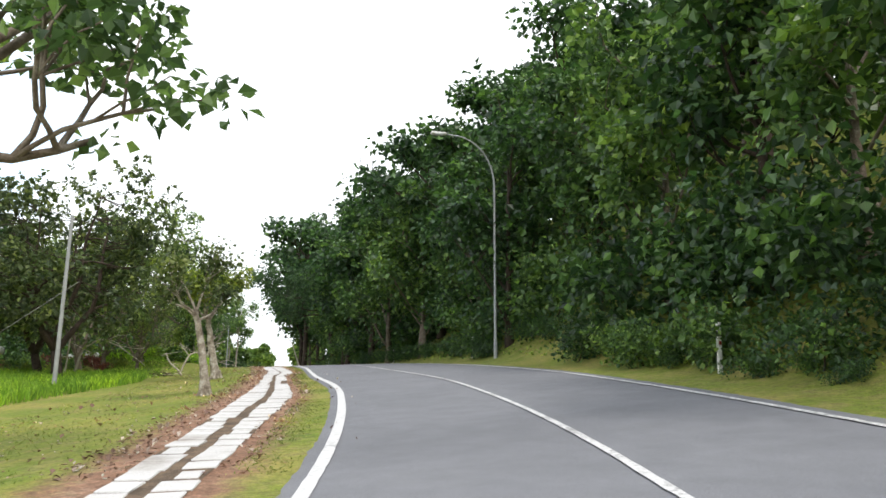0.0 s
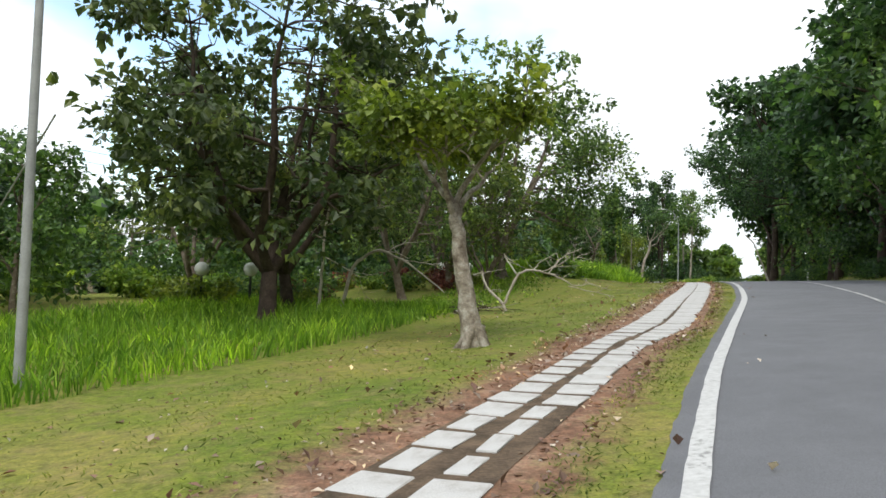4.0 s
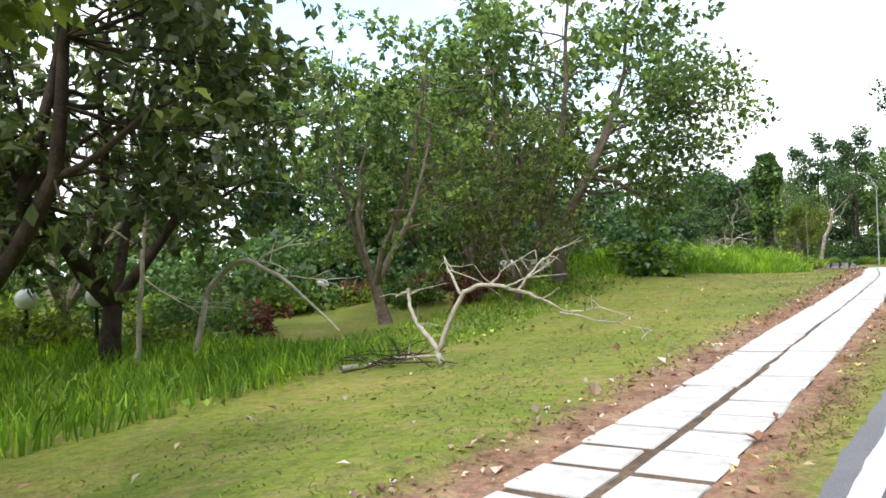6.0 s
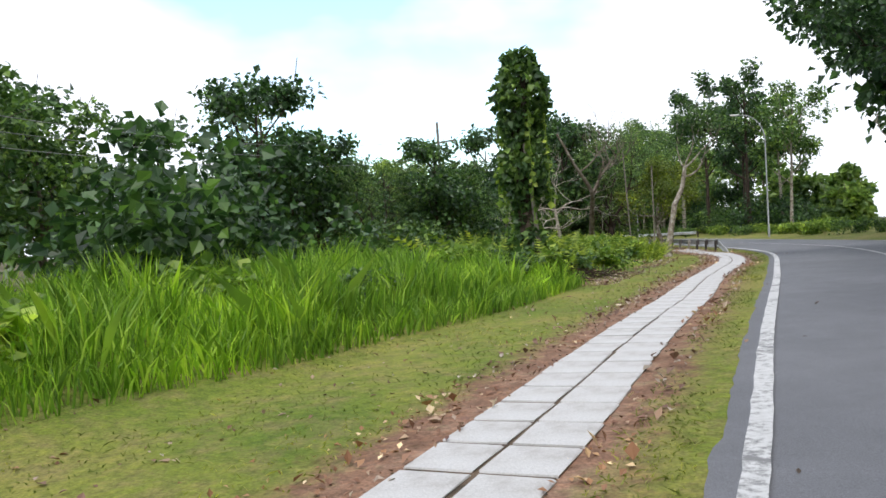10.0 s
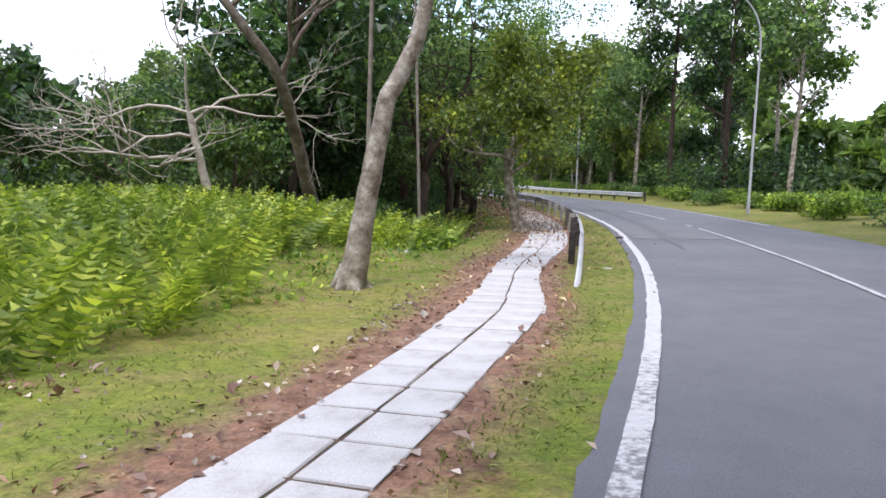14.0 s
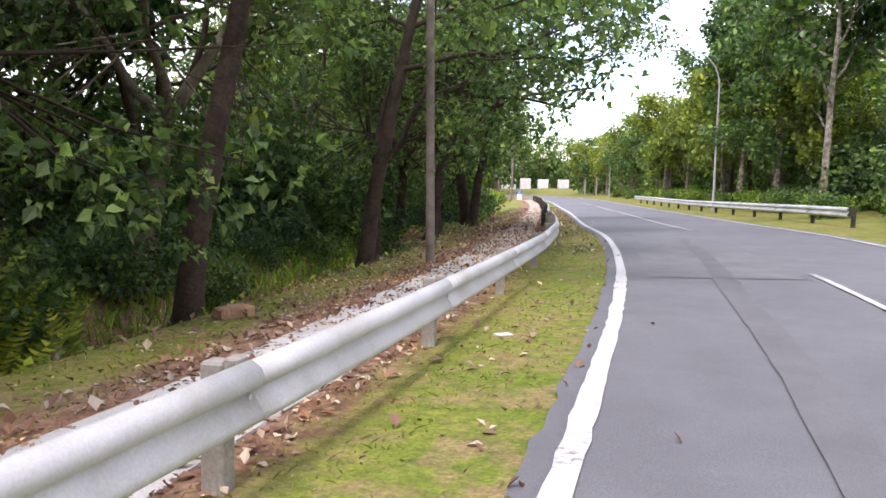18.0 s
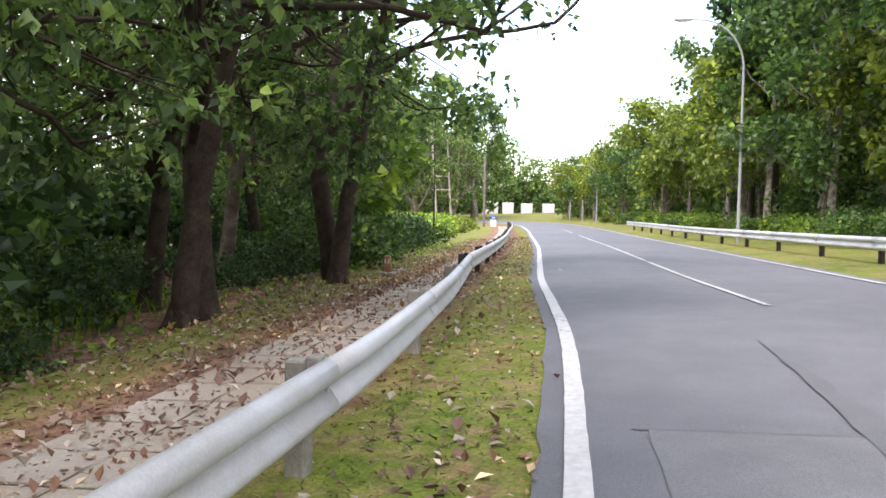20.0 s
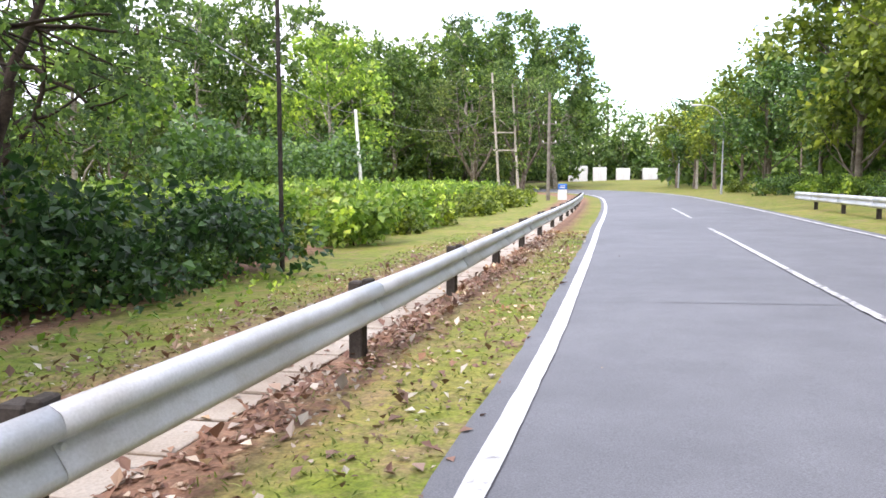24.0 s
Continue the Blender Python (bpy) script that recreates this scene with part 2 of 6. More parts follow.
M_LEAF_YELLOW = leaf_material("leaf_yellow", (0.10, 0.14, 0.015), (0.20, 0.25, 0.03), (0.36, 0.40, 0.05))
M_LEAF_RED = leaf_material("leaf_red", (0.081, 0.024, 0.019), (0.189, 0.047, 0.034), (0.351, 0.121, 0.068))
M_GRASS = leaf_material("grass_blade", (0.16, 0.19, 0.03), (0.26, 0.29, 0.045), (0.42, 0.4, 0.10), 0.6, 0.4)
M_TALL_GRASS = leaf_material("tall_grass_blade", (0.10, 0.2, 0.012), (0.21, 0.37, 0.022), (0.38, 0.52, 0.05), 0.55, 0.4)
M_FERN = leaf_material("fern_frond", (0.12, 0.185, 0.018), (0.25, 0.33, 0.034), (0.45, 0.49, 0.07), 0.5, 0.4)
M_DRY = leaf_material("dead_leaf", (0.2, 0.10, 0.06), (0.34, 0.19, 0.11), (0.62, 0.5, 0.34), 0.8, 0.1)
M_BARK = two_scale("bark_grey_brown", [(0.3, (0.10, 0.075, 0.055)), (0.55, (0.2, 0.165, 0.13)), (0.75, (0.36, 0.33, 0.28))], 3.0, 22, 0.9, 0.8, 0.03, 0.4)
M_BARK_PALE = two_scale("bark_pale_lichen", [(0.32, (0.13, 0.10, 0.075)), (0.5, (0.31, 0.27, 0.22)), (0.7, (0.55, 0.52, 0.46))], 4.5, 26, 0.9, 0.8, 0.03, 0.35)
M_BARK_DARK = two_scale("bark_dark", [(0.3, (0.03, 0.022, 0.016)), (0.7, (0.09, 0.065, 0.05))], 3.0, 20, 0.9, 0.8, 0.03, 0.4)
M_DEADWOOD = two_scale("bleached_wood", [(0.3, (0.32, 0.27, 0.22)), (0.7, (0.62, 0.57, 0.5))], 5, 40, 0.85, 0.5, 0.01, 0.25)
M_SLAB = two_scale("cast_concrete_slab", [(0.28, (0.38, 0.355, 0.335)), (0.46, (0.56, 0.55, 0.545)), (0.8, (0.65, 0.65, 0.655))], 0.9, 45, 0.85, 0.3, 0.006, 0.2)
M_SLAB_TAN = two_scale("stained_concrete_slab", [(0.28, (0.3, 0.24, 0.19)), (0.5, (0.43, 0.37, 0.31)), (0.8, (0.52, 0.48, 0.43))], 0.8, 45, 0.88, 0.3, 0.006, 0.2)
M_CONCRETE = two_scale("weathered_concrete", [(0.3, (0.22, 0.2, 0.18)), (0.7, (0.42, 0.40, 0.36))], 3, 40, 0.9, 0.4, 0.01, 0.25)
M_POST = two_scale("dark_timber_post", [(0.3, (0.025, 0.021, 0.018)), (0.7, (0.08, 0.068, 0.06))], 5, 40, 0.85, 0.5, 0.01, 0.3)
M_ZINC = two_scale("galvanised_steel", [(0.28, (0.46, 0.45, 0.43)), (0.5, (0.58, 0.59, 0.61)), (0.75, (0.68, 0.695, 0.72))], 1.3, 60, 0.45, 0.1, 0.003, 0.12)
M_ZINC.node_tree.nodes["Principled BSDF"].inputs["Metallic"].default_value = 0.6
M_ZINC.node_tree.nodes["Principled BSDF"].inputs["Metallic"].default_value = 0.2
M_STEEL_POLE = two_scale("grey_painted_steel", [(0.3, (0.28, 0.29, 0.3)), (0.7, (0.42, 0.43, 0.44))], 2, 40, 0.6, 0.1, 0.003, 0.12)
M_WOOD_POLE = two_scale("weathered_timber_pole", [(0.3, (0.13, 0.11, 0.09)), (0.7, (0.3, 0.27, 0.23))], 3, 50, 0.9, 0.4, 0.006, 0.3)
M_WHITE = two_scale("white_paint", [(0.3, (0.62, 0.61, 0.58)), (0.6, (0.8, 0.8, 0.78))], 6, 60, 0.7, 0.1, 0.003, 0.1)
M_BLACK = two_scale("black_paint", [(0.3, (0.02, 0.02, 0.022)), (0.6, (0.04, 0.04, 0.042))], 6, 60, 0.6, 0.1, 0.003, 0.15)
M_BLUE = two_scale("blue_paint", [(0.3, (0.03, 0.12, 0.42)), (0.6, (0.05, 0.18, 0.55))], 6, 60, 0.5, 0.1, 0.003, 0.1)
M_CABLE = two_scale("cable", [(0.3, (0.2, 0.2, 0.2)), (0.6, (0.32, 0.32, 0.32))], 6, 60, 0.6, 0.1, 0.003, 0.1)


def road_material():
    m, n, l, b = node_material("worn_asphalt", 0.78)
    big = noise_node(n, l, 0.22, 5)
    mid = noise_node(n, l, 1.7, 5)
    fine = noise_node(n, l, 95, 3)
    r = ramp(n, [(0.3, (0.152, 0.156, 0.172)), (0.5, (0.172, 0.176, 0.194)), (0.72, (0.196, 0.2, 0.218))])
    l.new(big.outputs["Fac"], r.inputs["Fac"])
    g = ramp(n, [(0.3, (0.91,) * 3), (0.7, (1.07,) * 3)])
    l.new(mid.outputs["Fac"], g.inputs["Fac"])
    f = ramp(n, [(0.25, (0.55,) * 3), (0.75, (1.45,) * 3)])
    l.new(fine.outputs["Fac"], f.inputs["Fac"])
    c = mixed(n, l, 1.0, r.outputs["Color"], g.outputs["Color"], "MULTIPLY")
    l.new(mixed(n, l, 0.7, c, f.outputs["Color"], "MULTIPLY"), b.inputs["Base Color"])
    bump(n, l, b, fine.outputs["Fac"], 0.5, 0.006)
    return m


def line_material(name="worn_road_paint", rubbed=0.82):
    """Road paint, rubbed through to the asphalt in flakes."""
    m, n, l, b = node_material(name, 0.7)
    a, c = noise_node(n, l, 14, 6), noise_node(n, l, 0.9, 4)
    add = n.new("ShaderNodeMath")
    add.operation = "ADD"
    l.new(a.outputs["Fac"], add.inputs[0])
    l.new(c.outputs["Fac"], add.inputs[1])
    k = n.new("ShaderNodeMapRange")
    k.inputs["From Min"].default_value, k.inputs["From Max"].default_value = rubbed, rubbed + 0.18
    l.new(add.outputs["Value"], k.inputs["Value"])
    tone = ramp(n, [(0.3, (0.5, 0.5, 0.5)), (0.7, (0.68, 0.68, 0.685))])
    l.new(a.outputs["Fac"], tone.inputs["Fac"])
    l.new(mixed(n, l, k.outputs["Result"], (0.24, 0.24, 0.245), tone.outputs["Color"]), b.inputs["Base Color"])
    bump(n, l, b, a.outputs["Fac"], 0.3, 0.004)
    return m


def verge_material():
    """Mown grass over earth; bare earth along the slab path (the map's first axis), drier grass beyond the fern bank (its second)."""
    m, n, l, b = node_material("mown_verge", 0.95)
    uv = n.new("ShaderNodeUVMap")
    sep = n.new("ShaderNodeSeparateXYZ")
    l.new(uv.outputs["UV"], sep.inputs["Vector"])
    big, mid, fine = noise_node(n, l, 0.35, 5), noise_node(n, l, 2.2, 6, rough=0.7), noise_node(n, l, 30, 5)
    grass = ramp(n, [(0.3, (0.105, 0.165, 0.018)), (0.5, (0.175, 0.215, 0.03)), (0.7, (0.275, 0.25, 0.065))])
    l.new(big.outputs["Fac"], grass.inputs["Fac"])
    straw = ramp(n, [(0.46, (0.0,) * 3), (0.64, (1.0,) * 3)])
    l.new(mid.outputs["Fac"], straw.inputs["Fac"])
    dry = n.new("ShaderNodeMath")
    dry.operation = "MULTIPLY"
    worn = n.new("ShaderNodeMath")
    worn.operation = "MULTIPLY_ADD"
    worn.inputs[1].default_value, worn.inputs[2].default_value = 0.45, 0.5
    l.new(sep.outputs["Y"], worn.inputs[0])
    l.new(worn.outputs["Value"], dry.inputs[1])
    l.new(straw.outputs["Color"], dry.inputs[0])
    grass_out = mixed(n, l, dry.outputs["Value"], grass.outputs["Color"], (0.27, 0.2, 0.10))
    earth = ramp(n, [(0.3, (0.16, 0.085, 0.055)), (0.5, (0.26, 0.15, 0.10)), (0.72, (0.38, 0.26, 0.19))])
    l.new(mid.outputs["Fac"], earth.inputs["Fac"])
    # distance from the slab edges, carried in the map's first axis
    wob = n.new("ShaderNodeMath")
    wob.operation = "MULTIPLY_ADD"
    wob.inputs[1].default_value, wob.inputs[2].default_value = 1.9, -0.95
    l.new(mid.outputs["Fac"], wob.inputs[0])
    sm = n.new("ShaderNodeMath")
    sm.operation = "ADD"
    l.new(sep.outputs["X"], sm.inputs[0])
    l.new(wob.outputs["Value"], sm.inputs[1])
    k = n.new("ShaderNodeMapRange")
    k.inputs["From Min"].default_value, k.inputs["From Max"].default_value = 0.25, 0.75
    l.new(sm.outputs["Value"], k.inputs["Value"])
    col = mixed(n, l, k.outputs["Result"], earth.outputs["Color"], grass_out)
    g = ramp(n, [(0.25, (0.6,) * 3), (0.75, (1.4,) * 3)])
    l.new(fine.outputs["Fac"], g.inputs["Fac"])
    tuft = noise_node(n, l, 6.5, 4, rough=0.7)
    h = ramp(n, [(0.3, (0.62, 0.66, 0.6)), (0.5, (1.0, 1.0, 1.0)), (0.7, (1.35, 1.28, 1.2))])
    l.new(tuft.outputs["Fac"], h.inputs["Fac"])
    col = mixed(n, l, 1.0, col, h.outputs["Color"], "MULTIPLY")
    l.new(mixed(n, l, 1.0, col, g.outputs["Color"], "MULTIPLY"), b.inputs["Base Color"])
    bump(n, l, b, tuft.outputs["Fac"], 0.7, 0.06)
    return m


M_ROAD, M_LINE, M_LINE_FRESH, M_VERGE = road_material(), line_material(), line_material("road_paint", 0.66), verge_material()
M_EARTH = two_scale("forest_floor", [(0.3, (0.045, 0.05, 0.018)), (0.5, (0.085, 0.075, 0.035)), (0.72, (0.15, 0.10, 0.06))], 0.35, 9, 0.95, 0.9, 0.06, 0.45)


# ---------- building blocks ----------
def mesh_object(name, verts, faces, material, parent=None, label="", smooth=False, uv=None):
    me = bpy.data.meshes.new(name)
    v = np.asarray(verts, np.float32)
    f = np.asarray(faces, np.int32)
    me.vertices.add(len(v))
    me.vertices.foreach_set("co", v.ravel())
    me.loops.add(f.size)
    me.loops.foreach_set("vertex_index", f.ravel())
    me.polygons.add(len(f))
    me.polygons.foreach_set("loop_start", np.arange(0, f.size, f.shape[1], dtype=np.int32))
    me.polygons.foreach_set("use_smooth", np.full(len(f), smooth))
    me.update(calc_edges=True)
    if uv is not None:
        layer = me.uv_layers.new(name="UVMap")
        layer.data.foreach_set("uv", np.asarray(uv, np.float32)[f.ravel()].ravel())
    me.materials.append(material)
    ob = new(name, me)
    if parent is not None:
        ob.parent = parent
    if label:
        tagged(ob, label=label)
    return ob


def part(name, bm, material, parent=None, label="", smooth=False):
    """Links a bmesh as one mesh object under a thing or a part."""
    me = bpy.data.meshes.new(name)
    for f in bm.faces:
        f.smooth = smooth
    bm.to_mesh(me)
    bm.free()
    me.materials.append(material)
    ob = new(name, me)
    if parent is not None:
        ob.parent = parent
    if label:
        tagged(ob, label=label)
    return ob


def thing(name, m, label, category, group=""):
    e = new(name)
    e.empty_display_size = 0.2
    e.matrix_world = m
    return tagged(e, label, category, group)


def box(size, at=(0, 0, 0), bevel=0.01, turn=(0, 0, 0)):
    bm = bmesh.new()
    bmesh.ops.create_cube(bm, size=1.0)
    bmesh.ops.scale(bm, vec=size, verts=bm.verts)
    if bevel:
        bmesh.ops.bevel(bm, geom=bm.edges[:], offset=bevel, segments=1, affect="EDGES")
    bmesh.ops.transform(bm, matrix=pose(*at, *turn), verts=bm.verts)
    return bm


def tube_arrays(points, radii, sides=7):
    """Vertices and quads of a tapered tube along points."""
    p = np.asarray(points, float)
    r = np.asarray(radii, float)
    t = np.gradient(p, axis=0)
    t /= np.linalg.norm(t, axis=1)[:, None] + 1e-9
    ref = np.where(np.abs(t[:, 2:3]) > 0.9, np.array([[1.0, 0, 0]]), np.array([[0, 0, 1.0]]))
    if len(p) > 1:
        ref[:] = ref[len(p) // 2]
    u = np.cross(t, ref)
    u /= np.linalg.norm(u, axis=1)[:, None] + 1e-9
    w = np.cross(t, u)
    a = np.linspace(0, 2 * np.pi, sides, endpoint=False)
    ring = p[:, None] + r[:, None, None] * (np.cos(a)[None, :, None] * u[:, None] + np.sin(a)[None, :, None] * w[:, None])
    v = ring.reshape(-1, 3)
    i = np.arange(len(p) - 1)[:, None] * sides
    j = np.arange(sides)[None]
    k = (j + 1) % sides
    f = np.stack([i + j, i + k, i + sides + k, i + sides + j], -1).reshape(-1, 4)
    return v, f


def joined(pieces):
    vs, fs, n = [], [], 0
    for v, f in pieces:
        vs.append(v)
        fs.append(f + n)
        n += len(v)
    return np.vstack(vs), np.vstack(fs)


def leaf_quads(rng, at, size, aspect=0.42, up=0.55, out=None, droop=0.25):
    """Folded leaves at the given places: four corners each."""
    n = len(at)
    d = rng.normal(size=(n, 3))
    if out is not None:
        d += 1.1 * out
    d[:, 2] -= droop
    d /= np.linalg.norm(d, axis=1)[:, None] + 1e-9
    nrm = rng.normal(size=(n, 3)) * (1 - up)
    nrm[:, 2] += up * 1.5
    side = np.cross(d, nrm)
    side /= np.linalg.norm(side, axis=1)[:, None] + 1e-9
    nn = np.cross(side, d)
    ln = size * rng.uniform(0.6, 1.35, n)[:, None]
    w = ln * aspect * rng.uniform(0.75, 1.2, n)[:, None]
    mid = at + d * ln * 0.48
    v = np.stack([at, mid + side * w + nn * w * 0.3, at + d * ln - nn * ln * 0.12, mid - side * w + nn * w * 0.3], 1)
    return v.reshape(-1, 3), np.arange(4 * n).reshape(-1, 4)


def in_clumps(rng, centers, radii, count, shell=0.55):
    """Places in a set of flattened balls, most of them near the skin; and the way outward."""
    c = rng.choice(len(centers), count, p=(radii ** 2) / (radii ** 2).sum())
    d = rng.normal(size=(count, 3))
    d /= np.linalg.norm(d, axis=1)[:, None]
    r = rng.uniform(0, 1, count) ** shell
    off = d * (r * radii[c])[:, None] * np.array([1, 1, 0.72])
    return centers[c] + off, d


def grow(rng, start, way, length, radius, depth, pieces, tips, bend=0.35, fork=(2, 4), lift=0.12):
    """A limb that wanders, tapers and forks; records its tube and the places where leaves sit."""
    n = 5 if depth else 3
    p, d = np.array(start, float), np.array(way, float) / np.linalg.norm(way)
    pts, rad = [p.copy()], [radius]
    for i in range(n):
        d = d + rng.normal(size=3) * bend * 0.4 + np.array([0, 0, lift])
        d /= np.linalg.norm(d)
        p = p + d * length / n
        pts.append(p.copy())
        rad.append(radius * (1 - 0.55 * (i + 1) / n))
    pieces.append(tube_arrays(pts, rad, 7 if radius > 0.06 else 4))
    if depth == 0:
        tips.append(pts[-1])
        tips.append(pts[-2])
        return
    for _ in range(rng.integers(fork[0], fork[1] + 1)):
        at = pts[rng.integers(n - 2, n + 1)]
        side = rng.normal(size=3)
        side[2] = abs(side[2]) * 0.5
        nd = d * 0.75 + side / np.linalg.norm(side) * 0.85
        grow(rng, at, nd, length * rng.uniform(0.55, 0.8), radius * 0.5, depth - 1, pieces, tips, bend, fork, lift)
    tips.append(pts[-1])


def tree(name, seed, tall, trunk_r, crown_r, crown_from, leaves, leaf, leaf_mat, bark, label, lean=(0, 0), clump=0.28, depth=2, flat=1.0, up=0.55, category="tree", limbs=6, aspect=0.42):
    """A tree at the origin: a tapered trunk with limbs, and a crown of separate leaves in uneven clumps."""
    rng = np.random.default_rng(seed)
    root = thing(name, Matrix(), label, category)
    pieces, tips = [], []
    n = 9
    z = np.linspace(0, tall * 0.82, n)
    wob = np.cumsum(rng.normal(size=(n, 2)) * 0.035 * tall / 10, axis=0)
    pts = np.c_[wob[:, 0] + lean[0] * z, wob[:, 1] + lean[1] * z, z]
    rad = trunk_r * (1 - 0.72 * z / (tall * 0.82))
    rad[0] *= 1.45
    pieces.append(tube_arrays(pts, rad, 9))
    for i in range(limbs):
        f = crown_from + (0.95 - crown_from) * (i + rng.uniform(0, 0.6)) / limbs
        h = f * tall * 0.82
        at = np.array([np.interp(h, z, pts[:, k]) for k in range(3)])
        a = i * 2.4 + rng.uniform(-0.5, 0.5)
        reach = crown_r * (1.1 - 0.5 * abs(f - crown_from - 0.2)) * rng.uniform(0.6, 0.95)
        grow(rng, at, (math.cos(a), math.sin(a), 0.55 * flat + 0.1), reach, trunk_r * 0.36, depth - 1, pieces, tips, lift=0.1 * flat)
    tips.append(pts[-1] + (0, 0, tall * 0.1))
    v, f = joined(pieces)
    mesh_object("trunk", v, f, bark, root, smooth=True)
    c = np.array(tips)
    c[:, 2] = np.minimum(c[:, 2], tall - crown_r * clump * 0.6)
    radii = crown_r * clump * rng.uniform(0.55, 1.35, len(c))
    at, out = in_clumps(rng, c, radii, leaves)
    v, f = leaf_quads(rng, at, leaf, out=out, up=up, aspect=aspect)
    mesh_object("crown", v, f, leaf_mat, root)
    return root


def spreading(name, seed, tall, trunk_r, stems, fork, crown_r, low, leaves, leaf, leaf_mat, bark, label, clumps=54, widest=0.35, tuft=5, aspect=0.34, droop=0.45, reach=(0.25, 0.6)):
    """A tree that forks low into several wandering stems, with leaves in drooping tufts on uneven clumps."""
    rng = np.random.default_rng(seed)
    root = thing(name, Matrix(), label, "tree")
    pieces, tips, along = [], [], []
    foot = tall * fork
    lean = rng.normal(size=2) * 0.12
    z = np.linspace(-0.1, foot, 5)
    pts = np.c_[lean[0] * z, lean[1] * z, z]
    pieces.append(tube_arrays(pts, trunk_r * np.array([1.5, 1.12, 1.0, 0.95, 0.9]), 10))
    for i in range(stems):
        a = 6.283 * i / stems + rng.uniform(-0.5, 0.5)
        r = crown_r * rng.uniform(*reach)
        end = np.array([math.cos(a) * r, math.sin(a) * r, tall * rng.uniform(0.66, 0.85)])
        u = np.linspace(0, 1, 8)[:, None]
        q = pts[-1] * (1 - u) + end * u
        q[:, :2] += (np.array([math.cos(a), math.sin(a)]) * crown_r * 0.12) * np.sin(np.pi * u)
        q[1:] += np.cumsum(rng.normal(size=(7, 3)) * np.array([0.02, 0.02, 0.01]) * tall, axis=0) * 0.6
        rad = trunk_r * rng.uniform(0.5, 0.72) * (1 - 0.82 * u[:, 0])
        pieces.append(tube_arrays(q, rad, 7))
        along.append(q[2:])
        for k in (2, 3, 4, 5, 6, 7):
            b = a + rng.uniform(-1.5, 1.5)
            grow(rng, q[k], (math.cos(b), math.sin(b), rng.uniform(0.0, 0.5)), crown_r * rng.uniform(0.3, 0.52), rad[k] * 0.6, 1, pieces, tips, bend=0.5, fork=(1, 2), lift=0.03)
    along = np.vstack(along)
    u = rng.uniform(0, 1, clumps)
    wide = np.where(u > widest, np.sqrt(np.clip(1 - ((u - widest) / (1.04 - widest)) ** 2, 0, 1)), 0.7 + 0.3 * u / widest)
    a = rng.uniform(0, 6.283, clumps)
    r = wide * crown_r * np.sqrt(rng.uniform(0.25, 1, clumps))
    c = np.c_[r * np.cos(a), r * np.sin(a), tall * (low + (0.95 - low) * u)]
    for q in c:
        o = along[((along - q) ** 2).sum(1).argmin()]
        mid = (o + q) / 2 + rng.normal(size=3) * 0.15 - np.array([0, 0, 0.1])
        pieces.append(tube_arrays([o, mid, q], [0.03, 0.02, 0.008], 4))
    v, f = joined(pieces)
    mesh_object("trunk", v, f, bark, root, smooth=True)
    t = np.array(tips)
    t = t[(t[:, 2] > tall * low) & (t[:, 2] < tall * 0.95) & (np.hypot(t[:, 0], t[:, 1]) < crown_r * 1.02)]
    c = np.vstack([c, t[rng.permutation(len(t))[:clumps]]])
    at, out = in_clumps(rng, c, crown_r * rng.uniform(0.09, 0.22, len(c)), leaves // tuft, 0.45)
    at, out = np.repeat(at, tuft, 0), np.repeat(out, tuft, 0)
    at = at + rng.normal(size=at.shape) * leaf * 0.22
    v, f = leaf_quads(rng, at, leaf, out=out * 0.8, up=0.5, aspect=aspect, droop=droop)
    mesh_object("crown", v, f, leaf_mat, root)
    return root


def shrub(name, seed, tall, wide, leaves, leaf, leaf_mat, label, aspect=0.42, stems=1, category="shrub", up=0.5, clumps=14):
    rng = np.random.default_rng(seed)
    root = thing(name, Matrix(), label, category)
    pieces = []
    c = np.c_[rng.normal(size=(clumps, 2)) * wide * 0.27, rng.uniform(0.18, 0.88, clumps) * tall]
    for i in range(stems):
        q = c[i % clumps]
        pieces.append(tube_arrays([(0.15 * q[0], 0.15 * q[1], -0.05), (0.6 * q[0], 0.6 * q[1], q[2] * 0.55), tuple(q)], [0.03 * tall ** 0.5, 0.02, 0.008], 5))
    v, f = joined(pieces)
    mesh_object("stem", v, f, M_BARK_DARK, root, smooth=True)
    at, out = in_clumps(rng, c, wide * 0.26 * rng.uniform(0.7, 1.3, clumps), leaves)
    at[:, 2] = np.abs(at[:, 2])
    v, f = leaf_quads(rng, at, leaf, out=out, up=up, aspect=aspect)
    mesh_object("foliage", v, f, leaf_mat, root)
    return root


def blades(rng, foot, tall, width, lean=0.35):
    """Grass blades as bent slips, a wide foot and a pointed tip: triangles on one quad each."""
    n = len(foot)
    a = rng.uniform(0, 2 * np.pi, n)
    side = np.c_[np.cos(a), np.sin(a), np.zeros(n)]
    tip = rng.normal(size=(n, 3)) * lean
    tip[:, 2] = 1
    h = tall * rng.uniform(0.5, 1.25, n)[:, None]
    mid = foot + tip * np.array([0.35, 0.35, 0.6]) * h
    top = foot + tip * np.array([1.0, 1.0, 0.95]) * h
    w = width * rng.uniform(0.6, 1.3, n)[:, None]
    v = np.stack([foot - side * w, foot + side * w, mid + side * w * 0.8, top, mid - side * w * 0.8], 1)
    return v.reshape(-1, 3), np.arange(5 * n).reshape(-1, 5)


